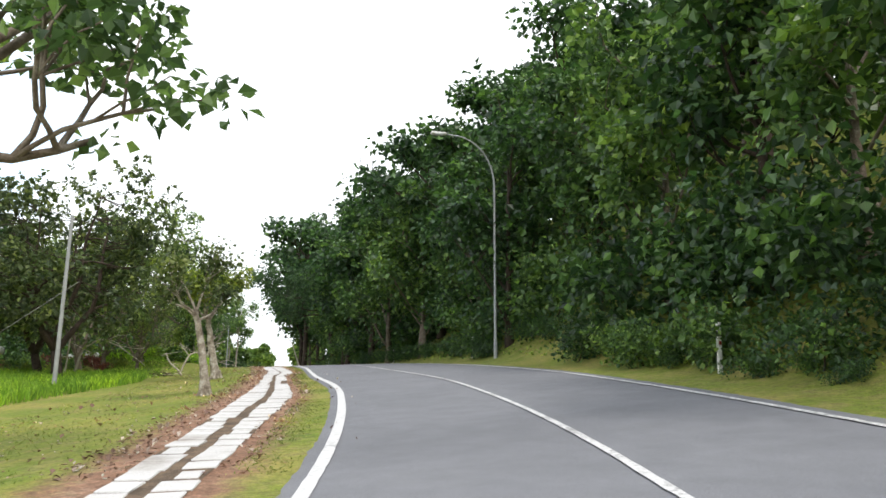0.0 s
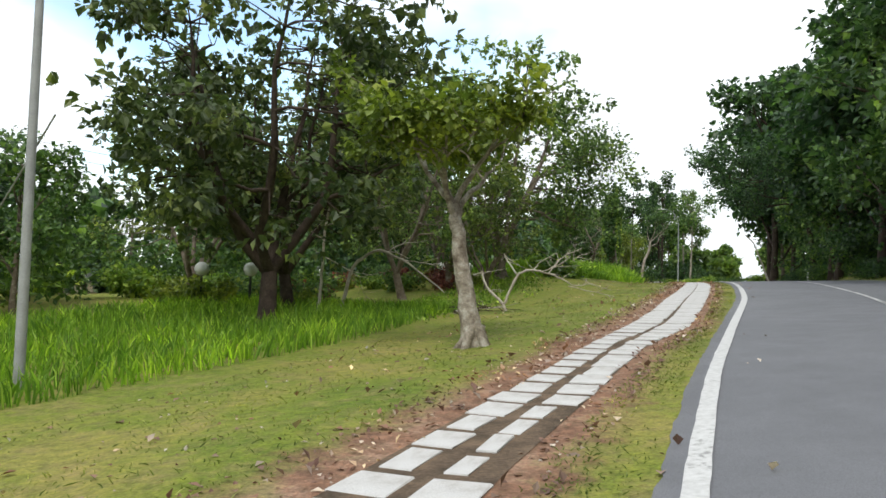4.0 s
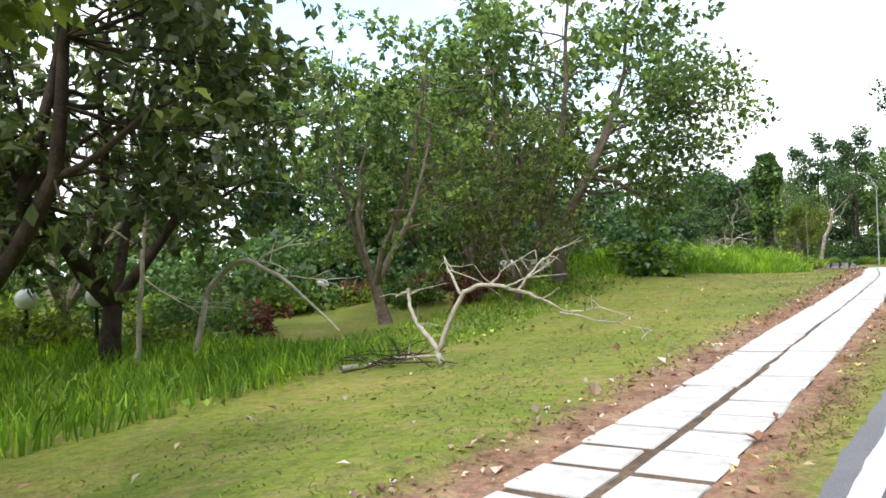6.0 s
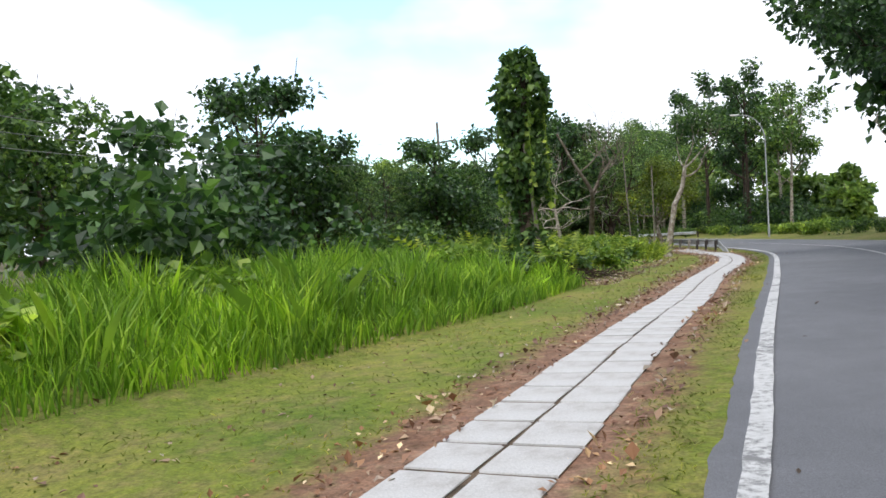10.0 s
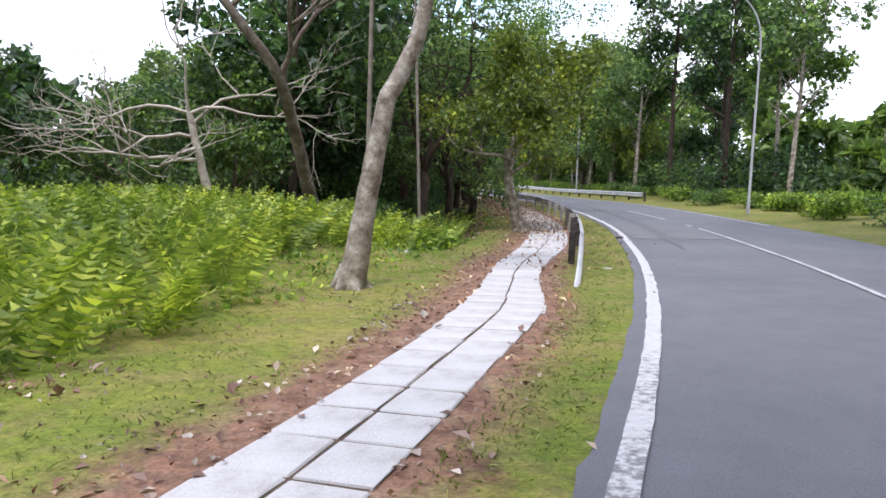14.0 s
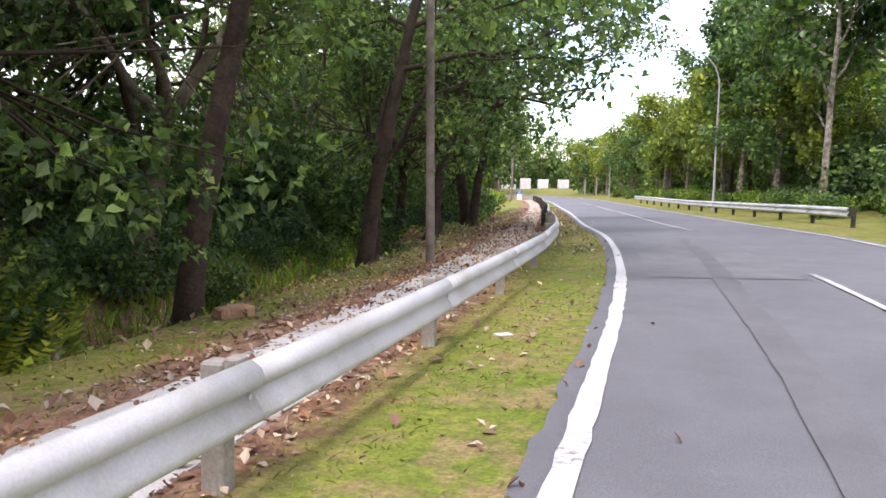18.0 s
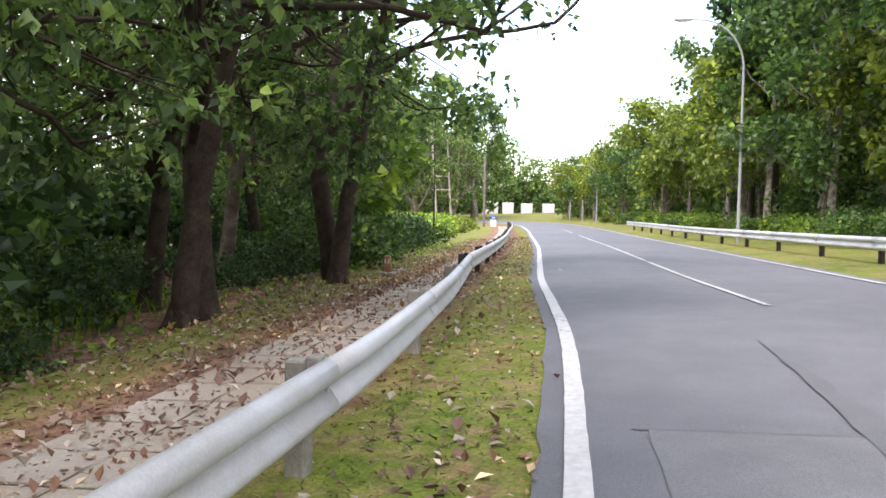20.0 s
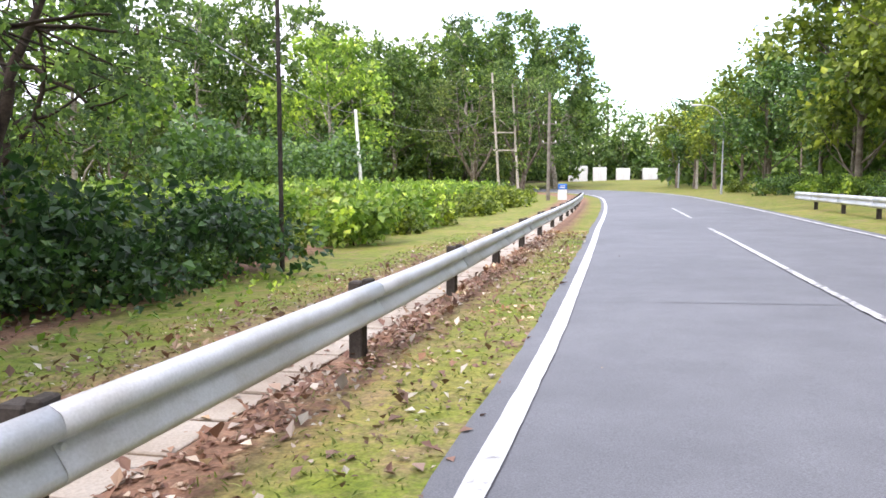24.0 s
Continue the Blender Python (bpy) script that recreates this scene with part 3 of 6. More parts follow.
def stand(ob, s, d, scale=1.0, turn=0.0, sink=0.05, first=False):
    """A copy of a thing on the ground at s, d (or the thing itself)."""
    m = Matrix.Translation(spot(s, d, -sink)) @ Matrix.Rotation(turn, 4, "Z") @ Matrix.Scale(scale, 4)
    if first:
        ob.matrix_basis = m
        return ob
    return copy_thing(ob, m)


def strip(name, stations, across, material, lift=0.0, uv_edge=None, parent=None):
    """A sheet along the road: stations along s, and for each the offsets across."""
    s = np.repeat(np.asarray(stations, float)[:, None], across.shape[1], 1)
    v = place(s, across, lift)
    r, c = s.shape
    i = np.arange(r * c).reshape(r, c)
    f = np.stack([i[:-1, :-1], i[:-1, 1:], i[1:, 1:], i[1:, :-1]], -1).reshape(-1, 4)
    uv = None if uv_edge is None else np.c_[uv_edge(s, across).ravel(), np.clip((s - 106) / 12, 0, 1).ravel()]
    return mesh_object(name, v.reshape(-1, 3), f, material, parent, smooth=True, uv=uv)


# ---------- ground, verges, road ----------
def path_edges(s):
    left = table(s, [(-40, -3.2), (8, -3.2), (16, -3.12), (20, -3.03), (24, -2.98), (28, -3.0), (35, -2.98), (39, -2.76), (43, -2.72), (48, -2.8), (58, -2.72), (62, -2.62), (66, -2.46), (71, -2.4), (80, -2.4), (86, -2.6), (93, -2.52), (97, -2.52), (102.6, -2.66), (106, -2.84), (108.4, -3.05),
                     (111, -3.33), (113, -3.58), (115, -3.78), (125, -3.85), (300, -3.95)])
    right = table(s, [(-40, -2.16), (8, -2.16), (13, -1.95), (17, -1.72), (20, -1.57), (22, -1.63), (24, -1.72), (27, -1.88), (34, -1.98), (38.5, -1.46), (47, -1.42), (58, -1.4), (62, -1.32), (70, -1.24), (80, -1.32), (86, -1.6), (90, -1.58), (94, -1.36), (98, -1.45),
                      (103, -1.66), (106, -1.8), (108.8, -1.86), (111, -2.3), (113, -2.6), (116, -2.7), (121, -2.5), (150, -2.5), (165, -2.78), (300, -2.85)])
    return left, right


def edge_distance(s, d):
    l, r = path_edges(s)
    wood = np.where((s > 116) & (s < 196), np.clip(d + table(s, [(116, 9.0), (124, 6.6), (150, 6.4), (178, 6.8), (196, 9.0)]), -0.6, 5), 5)
    return np.minimum(wood, np.maximum(l - d - 0.12, d - r + 0.06)) + np.where(s > 112, np.where(d > r, np.where(s > 152, -0.16, 0.06), -0.1), 0)


stations = np.arange(-34, S_END - 1, 0.5)
line_here = line_d(stations)
# the verge sheets reach a little under the road and under the forest floor
left_across = np.array([-40, -30, -24, -19, -15, -12, -10.5, -9, -8.2, -7.6, -7, -6.6, -6.1, -5.6, -5, -4.4, -3.9, -3.5, -3.2, -2.9, -2.6, -2.3, -2, -1.7, -1.4, -1.15])
inner = (line_here - 0.36)[:, None] - 0.02 * np.arange(len(left_across))[::-1][None]
left_sheet = np.c_[np.minimum(left_across[None], inner), line_here - 0.22, line_here + 0.6]
tagged(strip("verge_left", stations, left_sheet, M_VERGE, 0.0, edge_distance), "mown olive-green grass verge with bare earth beside the path", "verge", kind="structure")
right_across = np.array([0.0, 0.4, 0.9, 1.5, 2.2, 3.0, 4.0, 5.2, 7, 9, 12, 16, 22, 30, 40])
right_sheet = (line_here + WIDE)[:, None] + right_across[None]
tagged(strip("verge_right", stations, right_sheet, M_VERGE, -0.01, lambda s, d: d * 0 + 0.9), "mown grass verge running up into the wooded hillside", "verge", kind="structure")
road_s = np.arange(-34, S_END - 1, 0.25)
road_sheet = line_d(road_s)[:, None] + np.linspace(-0.27, WIDE + 0.3, 14)[None]
ragged = np.random.default_rng(8).normal(size=(2, len(road_s))) * 0.012 + 0.018 * np.sin(road_s * 1.9) * np.sin(road_s * 0.73 + 1)
road_sheet[:, 0] += ragged[0]
road_sheet[:, -1] += ragged[1]
tagged(strip("road", road_s, road_sheet, M_ROAD, 0.025), "worn grey asphalt road with faded markings", "road", kind="structure")


def painted_line(name, s0, s1, off, width, label, step=0.25, wobble=0.004, paint=None):
    st = np.arange(s0, s1 + 0.01, step)
    rng = np.random.default_rng(int(s0 * 7 + off * 100) % 9999)
    c = line_d(st) + off
    a = np.stack([c - width / 2 + rng.normal(size=len(st)) * wobble, c, c + width / 2 + rng.normal(size=len(st)) * wobble], 1)
    return tagged(strip(name, st, a, paint or M_LINE, 0.044), label, "road marking", kind="structure")


painted_line("edge_line_left", -30, 54, 0.0, 0.18, "white edge line beside the footpath verge", paint=M_LINE_FRESH)
painted_line("edge_line_worn", 54, 107, 0.0, 0.17, "worn white edge line, flaking paint on asphalt")
painted_line("edge_line_ragged", 107, 146, 0.0, 0.18, "thick white edge line with a ragged rim", wobble=0.008, paint=M_LINE_FRESH)
painted_line("edge_line_far", 146, S_END - 3, 0.0, 0.165, "white edge line beside the guard rail", paint=M_LINE_FRESH)
painted_line("edge_line_right", -30, 112, WIDE - 0.1, 0.13, "worn white edge line below the hillside")
painted_line("edge_line_right_far", 132, S_END - 3, WIDE - 0.1, 0.13, "worn white edge line beside the grass")
painted_line("centre_line", -30, 129.5, LANE, 0.11, "worn white centre line, unbroken")
for a, b in ((130.8, 132.2), (136, 146), (159, 200), (206, 216)):
    painted_line("centre_dash", a, b, LANE, 0.11, "worn white centre line dash on asphalt")


M_TAR = two_scale("tar_seam", [(0.3, (0.11, 0.11, 0.12)), (0.7, (0.15, 0.15, 0.16))], 2, 60, 0.6, 0.3, 0.004, 0.25)
M_PATCH = two_scale("patched_asphalt", [(0.3, (0.16, 0.163, 0.176)), (0.7, (0.215, 0.218, 0.23))], 1.2, 95, 0.8, 0.5, 0.006, 0.35)


def road_patch(s0, s1, a, b, material, label, lift=0.034):
    st = np.linspace(s0, s1, max(3, int((s1 - s0) / 0.25) + 1))
    rng = np.random.default_rng(int(s0 * 13))
    w = rng.normal(size=(2, len(st))) * 0.008
    lo, hi = line_d(st) + a + w[0], line_d(st) + b + w[1]
    tagged(strip("road_patch", st, np.stack([lo, (lo + hi) / 2, hi], 1), material, lift), label, "road patch", kind="structure")


road_patch(123.6, 131.0, 0.25, 3.2, M_PATCH, "paler rectangular repair patch in the asphalt")
road_patch(145.2, 152.0, 0.5, 3.1, M_PATCH, "paler repair patch across one lane")
for s0, s1, a, b in ((123.55, 123.6, 0.3, 3.3), (131.0, 131.04, 0.9, 3.0), (145.15, 145.2, 0.4, 3.2), (152.0, 152.03, 0.4, 3.2), (185.9, 185.93, 0.2, 3.5)):
    road_patch(s0, s1, a, b, M_TAR, "thin dark tar seam in the asphalt", 0.037)


def worn_band():
    """A darker strip where two lays of asphalt meet, drifting across the lane."""
    st = np.arange(119, 156, 0.25)
    c = line_d(st) + table(st, [(119, 1.3), (128, 1.36), (131, 1.45), (138, 1.64), (144, 1.68), (156, 2.25)])
    w = np.clip(np.minimum(st - 119, 156 - st) / 5, 0.05, 1) * 0.16
    rng = np.random.default_rng(77)
    a = np.stack([c - w + rng.normal(size=len(st)) * 0.01, c, c + w * 1.3 + rng.normal(size=len(st)) * 0.02], 1)
    stuff_ = two_scale("dark_asphalt_seam", [(0.3, (0.135, 0.138, 0.15)), (0.7, (0.17, 0.173, 0.187))], 1.5, 95, 0.78, 0.5, 0.006, 0.3)
    tagged(strip("road_band", st, a, stuff_, 0.040), "darker strip between two lays of asphalt", "road patch", kind="structure")


worn_band()


def ground_sheet():
    """One sheet to the horizon, a little under the verges near the road."""
    gx = np.r_[-3000, -1500, -800, -500, np.arange(-300, -80, 20), np.arange(-80, 110, 2.0), np.arange(110, 330, 20), 500, 800, 1500, 3000]
    gy = np.r_[-3000, -1500, -800, -400, np.arange(-220, -90, 20), np.arange(-90, 280, 2.0), np.arange(280, 480, 20), 800, 1500, 3000]
    x, y = np.meshgrid(gx, gy)
    s, d = to_sd(np.c_[x.ravel(), y.ravel()])
    p, _ = base(np.clip(s, RS[0], RS[-1]))
    dd = np.clip(d, -60, 60)
    z = p[:, 2] + height(np.clip(s, -36, S_END), dd)
    inside = np.clip((39 - np.abs(d)) / 4, 0, 1)
    z -= 0.02 + 0.7 * inside
    i = np.arange(x.size).reshape(x.shape)
    f = np.stack([i[:-1, :-1], i[:-1, 1:], i[1:, 1:], i[1:, :-1]], -1).reshape(-1, 4)
    return mesh_object("ground", np.c_[x.ravel(), y.ravel(), z], f, M_EARTH, smooth=True)


tagged(ground_sheet(), "dark earth and leaf litter of the woodland floor", "ground", kind="structure")

# ---------- slab path ----------
def slab_path():
    """Two rows of cast slabs on a sandy bed, each slab a little out of line."""
    st = np.arange(-30, 240, 0.5)
    l, r = path_edges(st)
    bed = strip("footpath", st, np.stack([l + 0.02, (l + r) / 2, r - 0.02], 1), two_scale("path_joint_earth", [(0.3, (0.06, 0.046, 0.033)), (0.7, (0.2, 0.14, 0.095))], 3, 30, 0.95, 0.6, 0.02, 0.4), 0.006)
    tagged(bed, "footpath of pale concrete slabs laid in two rows", "footpath", kind="structure")
    rng = np.random.default_rng(5)
    me = []
    for k in range(6):
        bm = box((1.0, 1.0, 0.06), (0, 0, 0), 0.012)
        for v in bm.verts:
            v.co.x += rng.uniform(-0.025, 0.025)
            v.co.y += rng.uniform(-0.006, 0.006)
        m = bpy.data.meshes.new("slab")
        bm.to_mesh(m)
        bm.free()
        m.materials.append(M_SLAB)
        me.append(m)
    rest = []
    for s in np.arange(-28, 238, 0.67):
        l, r = (float(v) for v in path_edges(s))
        gap = float(table(s, [(-40, 0.15), (24, 0.15), (40, 0.1), (52, 0.04), (300, 0.035)]))
        neat = 1.0 if s < 46 else 0.35
        drift = float(sum(path_edges(s + 0.4)) - l - r) / 2
        c = l + (r - l) * 0.5 + float(rng.uniform(-0.01, 0.01))
        for a, b in ((l, c - gap / 2), (c + gap / 2, r)):
            wide = b - a + rng.uniform(-0.03, 0.03) * neat - (rng.uniform(0, 0.1) if s < 36 else 0)
            if s < 30 and rng.uniform() < 0.2:
                wide *= rng.uniform(0.55, 0.85)
            long = 0.67 - rng.uniform(0.042, 0.06) - (rng.uniform(0, 0.16) if s < 40 else 0)
            if b == r and 26.5 < s < 29.5:
                wide, a = wide * 0.5, a - 0.25
            p = spot(s + rng.uniform(-0.015, 0.015) * neat, (a + b) / 2, -0.010 + rng.uniform(-0.006, 0.008) * neat)
            q = spot(s + 0.4, (a + b) / 2 + drift)
            side = spot(s, (a + b) / 2 + 0.3)
            y = (q - spot(s, (a + b) / 2)).normalized()
            x = (side - spot(s, (a + b) / 2)).normalized()
            x = (x - y * x.dot(y)).normalized()
            z = x.cross(y).normalized()
            rot = Matrix((x, y, z)).transposed().to_4x4() @ pose(0, 0, 0, rng.uniform(-0.7, 0.7) * neat, rng.uniform(-0.7, 0.7) * neat, rng.uniform(-1.5, 1.5) * (2.2 if s < 34 else neat))
            m = Matrix.Translation(p) @ rot @ Matrix.Diagonal((wide, long, 1, 1))
            if 12 <= s <= 112:
                ob = new("slab", me[rng.integers(6)])
                ob.parent = bed
                ob.matrix_basis = m
            else:
                rest.append((me[rng.integers(6)], m, s))
    for far in (False, True):
        slab_rows(bed, [(mesh, m, s) for mesh, m, s in rest if (s > 150) == far], M_SLAB_TAN if far else M_SLAB)


def slab_rows(bed, rest, material):
    """The slabs that lie farther off, joined."""
    vs, fs, n = [], [], 0
    for mesh, m, _ in rest:
        v = np.array([m @ w.co for w in mesh.vertices])
        for f in mesh.polygons:
            t = list(f.vertices)
            fs.append([i + n for i in (t if len(t) == 4 else t + t[-1:])])
        vs.append(v)
        n += len(v)
    ob = new("slab_row", bpy.data.meshes.new("slab_row"))
    ob.data.from_pydata(np.vstack(vs).tolist(), [], [f if len(set(f)) == 4 else f[:3] for f in fs])
    ob.data.materials.append(material)
    ob.parent = bed
    tagged(ob, kind="stuff")


# ---------- guard rails ----------
def guard_rail(label, s0, s1, offset, side, ramp_in, spacing=3.9):
    """A ribbed steel beam on timber posts; side +1 faces the road from its left, -1 from its right."""
    root = thing("guard_rail", Matrix(), label, "guard rail")
    prof = np.array([(0.0, 0.0), (0.015, 0.004), (0.075, 0.036), (0.087, 0.055), (0.084, 0.078), (0.045, 0.125), (0.014, 0.165), (0.014, 0.176),
                     (0.07, 0.198), (0.088, 0.218), (0.088, 0.245), (0.07, 0.282), (0.022, 0.308), (0.0, 0.312), (-0.012, 0.306), (0.0, 0.29)])
    prof[:, 1] *= 1.2
    starts = np.arange(s0, s1 - 0.1, spacing)
    for k, a in enumerate(starts):
        b = min(a + spacing + 0.06, s1)
        st = np.linspace(a - 0.02, b, 7)
        lift = 0.36 + (0.003 if k % 2 else 0.0)
        if ramp_in:
            up = np.clip((st - s0) / 4.2, 0, 1)
            lift = -0.36 + (0.72 + (0.003 if k % 2 else 0)) * up
        d0 = table(st, offset)
        v = place(st[:, None] + 0 * prof[None, :, 0], d0[:, None] + side * (0.10 + prof[None, :, 0] + (0.003 if k % 2 else 0)), 0)
        centre = place(st, d0)
        v[:, :, 2] = centre[:, None, 2] + np.asarray(lift).reshape(-1, 1) + prof[None, :, 1]
        r, c = v.shape[:2]
        i = np.arange(r * c).reshape(r, c)
        f = np.stack([i[:-1, :-1], i[:-1, 1:], i[1:, 1:], i[1:, :-1]], -1).reshape(-1, 4)
        ob = mesh_object("beam", v.reshape(-1, 3), f, M_ZINC, root, smooth=True)
        solid = ob.modifiers.new("gauge", "SOLIDIFY")
        solid.thickness, solid.offset = 0.004, 0
        if not (ramp_in and k == 0):
            post_stuff = M_CONCRETE if 126 < a < 160 else M_POST
            at = spot(a, float(table(a, offset)) - side * 0.06)
            m = Matrix.Translation(at) @ pose(0, 0, 0, 0, 0, heading(a) + (k * 37 % 9 - 4))
            post = part("post", box((0.14, 0.14, 1.13), (0, 0, 0.175), 0.014), post_stuff, root)
            post.matrix_basis = m
            block = part("spacer_block", box((0.085, 0.13, 0.36), (side * 0.113, 0, 0.59), 0.012), post_stuff, root)
            block.matrix_basis = m
            bm = bmesh.new()
            bmesh.ops.create_cone(bm, segments=8, radius1=0.024, radius2=0.018, depth=0.03, cap_ends=True, matrix=pose(side * 0.185, 0, 0.55, 0, side * 90, 0))
            bolt = part("bolt", bm, M_ZINC, root)
            bolt.matrix_basis = m
    return root


RAIL_LEFT = [(108, -1.7), (111, -1.84), (115.5, -2.1), (119, -2.25), (124, -2.32), (132, -2.22), (140, -2.0), (147, -1.75), (152, -1.72), (157, -1.95), (163, -2.42), (172, -2.48), (184, -2.55), (196, -2.8), (230, -2.75), (300, -2.7)]
RAIL_RIGHT = [(150, 8.8), (161, 8.85), (175, 8.3), (195, 7.9), (215, 7.9), (240, 8.2)]
guard_rail("galvanised steel guard rail on grey and dark posts along the footpath", 111.3, 232, RAIL_LEFT, 1, True, 3.97)
guard_rail("galvanised steel guard rail on posts below the far woods", 160.5, 214, RAIL_RIGHT, -1, False)


# ---------- poles and lamps ----------
def tube_part(name, points, radii, material, parent, sides=10, label=""):
    v, f = tube_arrays(points, radii, sides)
    return mesh_object(name, v, f, material, parent, label, smooth=True)


def capped(root, top, r, material):
    bm = bmesh.new()
    bmesh.ops.create_cone(bm, segments=10, radius1=r * 1.08, radius2=r * 0.8, depth=0.05, cap_ends=True, matrix=Matrix.Translation(top))
    part("cap", bm, material, root)


def plain_pole(name, s, d, tall, r0, r1, material, label, lean=(0, 0), category="pole"):
    root = thing(name, Matrix.Translation(spot(s, d, -0.1)), label, category)
    z = np.linspace(0, tall, 6)
    tube_part("shaft", np.c_[lean[0] * z, lean[1] * z, z], np.linspace(r0, r1, 6), material, root)
    capped(root, (lean[0] * tall, lean[1] * tall, tall), r1, material)
    return root


def street_lamp(s, d, tall, reach, label, toward=-1):
    """A tapered steel column whose top sweeps over in an arc to a flat lantern."""
    root = thing("street_lamp", Matrix.Translation(spot(s, d, -0.1)) @ pose(0, 0, 0, 0, 0, heading(s)), label, "street lamp")
    rise = tall * 0.78
    tube_part("column", [(0, 0, 0), (0, 0, 0.9), (0, 0, 0.95), (0, 0, rise)], [0.1, 0.1, 0.075, 0.055], M_STEEL_POLE, root)
    a = np.linspace(0, math.pi / 2 * 0.93, 9)
    arc = np.c_[toward * reach * 0.9 * (1 - np.cos(a)), np.zeros(9), rise + (tall - rise) * np.sin(a)]
    arm = np.vstack([arc, [(toward * reach * 1.08, 0, tall + 0.02)]])
    tube_part("arm", arm, np.linspace(0.053, 0.035, 10), M_STEEL_POLE, root)
    head = part("lantern", box((0.85, 0.26, 0.13), (toward * (reach * 1.08 + 0.35), 0, tall + 0.03), 0.04), M_WHITE, root)
    part("glass", box((0.5, 0.2, 0.05), (toward * (reach * 1.08 + 0.38), 0, tall - 0.05), 0.02), M_ZINC, head)
    return root


street_lamp(35.6, 8.8, 12.2, 2.6, "tall grey street lamp with a curved arm on the grass verge")
street_lamp(141.5, 9.2, 12.4, 2.4, "grey street lamp with a curved arm on the grass verge")
street_lamp(184.0, 8.95, 11.0, 2.4, "grey street lamp standing behind the guard rail")
street_lamp(241.5, 9.0, 7.6, 1.8, "grey street lamp at the guard rail's end")


def marker_post(s, d, tall, label):
    root = thing("marker_post", Matrix.Translation(spot(s, d, -0.05)) @ pose(0, 0, 0, 0, 1.5, heading(s)), label, "marker post", "marker posts along the verge")
    part("post", box((0.12, 0.09, tall), (0, 0, tall / 2), 0.02), M_WHITE, root)
    part("band", box((0.126, 0.096, 0.16), (0, 0, tall * 0.78), 0.015), M_BLACK, root, "black band")
    part("reflector", box((0.07, 0.012, 0.09), (0, -0.052, tall * 0.60), 0.004), two_scale("reflector_red", [(0.3, (0.3, 0.02, 0.02)), (0.7, (0.45, 0.04, 0.03))], 5, 30, 0.3), root, "small red reflector")


for s, d in ((15.3, 8.75), (40.5, 9.0), (61.5, 8.6), (92, 8.4)):
    marker_post(s, d, 1.3, "white roadside marker post with a black band")
marker_post(157.0, 12.8, 0.9, "short white marker post on the grass")


def utility_pole(s, d, tall, arm_at, label, lean=(0, 0)):
    root = thing("utility_pole", Matrix.Translation(spot(s, d, -0.1)) @ pose(0, 0, 0, 0, 0, heading(s)), label, "utility pole")
    z = np.linspace(0, tall, 6)
    tube_part("shaft", np.c_[lean[0] * z, lean[1] * z, z], np.linspace(0.15, 0.09, 6), M_WOOD_POLE, root)
    x0 = lean[0] * arm_at
    part("crossarm", box((2.5, 0.11, 0.12), (x0, 0.1, arm_at), 0.012, (0, -5, 0)), M_WOOD_POLE, root)
    for x in (-1.15, -0.35, 1.0):
        bm = bmesh.new()
        for h, r in ((0.13, 0.035), (0.2, 0.075), (0.28, 0.06)):
            bmesh.ops.create_cone(bm, segments=8, radius1=r, radius2=r * 0.7, depth=0.08, cap_ends=True, matrix=Matrix.Translation((x0 + x, 0.1, arm_at + h + 0.087 * x)))
        part("insulator", bm, M_BLACK, root)
    return root


def cable(a, b, sag, r=0.012):
    root = tagged(new("cable"), "thin overhead cable slung between poles", "cable")
    u = np.linspace(0, 1, 15)[:, None]
    p = np.array(a)[None] * (1 - u) + np.array(b)[None] * u
    p[:, 2] -= sag * 4 * (u * (1 - u))[:, 0]
    v, f = tube_arrays(p, np.full(15, r), 5)
    mesh_object("strand", v, f, M_CABLE, root)


plain_pole("pole", 29.0, -10.5, 6.9, 0.085, 0.06, M_STEEL_POLE, "slim grey steel pole standing in tall grass")
plain_pole("pole", 77.0, -22.0, 7.2, 0.13, 0.1, M_WOOD_POLE, "weathered timber pole carrying cables below the trees")
utility_pole(117.2, -20.8, 10.8, 9.3, "weathered timber utility pole with a crossarm and insulators", (-0.02, 0))
plain_pole("pole", 88.6, -7.7, 4.6, 0.085, 0.06, M_WOOD_POLE, "leaning weathered timber pole beside the vine-clad tree", (-0.10, 0.02))
plain_pole("pole", 112.4, -6.0, 5.8, 0.05, 0.04, M_WOOD_POLE, "thin weathered pole beside the leaning tree")
plain_pole("pole", 122.0, -7.2, 8.5, 0.055, 0.045, M_WOOD_POLE, "thin pale pole climbing out of the ferns", (-0.05, 0))
plain_pole("pole", 147.8, -4.25, 9.5, 0.105, 0.08, M_WOOD_POLE, "grey timber pole standing in leaf litter", (-0.02, 0.0))
plain_pole("pole", 189.7, -7.0, 9.0, 0.05, 0.04, M_POST, "thin dark pole rising from the bushes")
plain_pole("pole", 235.2, -21.0, 7.6, 0.16, 0.13, M_WHITE, "leaning white concrete pole above the bushes", (-0.1, 0.03))


def far_pole():
    root = plain_pole("utility_pole", 239.4, -5.6, 9.2, 0.16, 0.12, M_WOOD_POLE, "weathered timber pole with short bars near the road bend", category="utility pole")
    for h in (5.0, 6.6):
        part("bar", box((1.3, 0.1, 0.1), (0, 0.12, h), 0.01), M_WOOD_POLE, root)
    for h in (5.0, 6.6):
        for x in (-0.55, 0.55):
            part("insulator", box((0.1, 0.1, 0.18), (x, 0.12, h + 0.14), 0.03), M_WHITE, root)


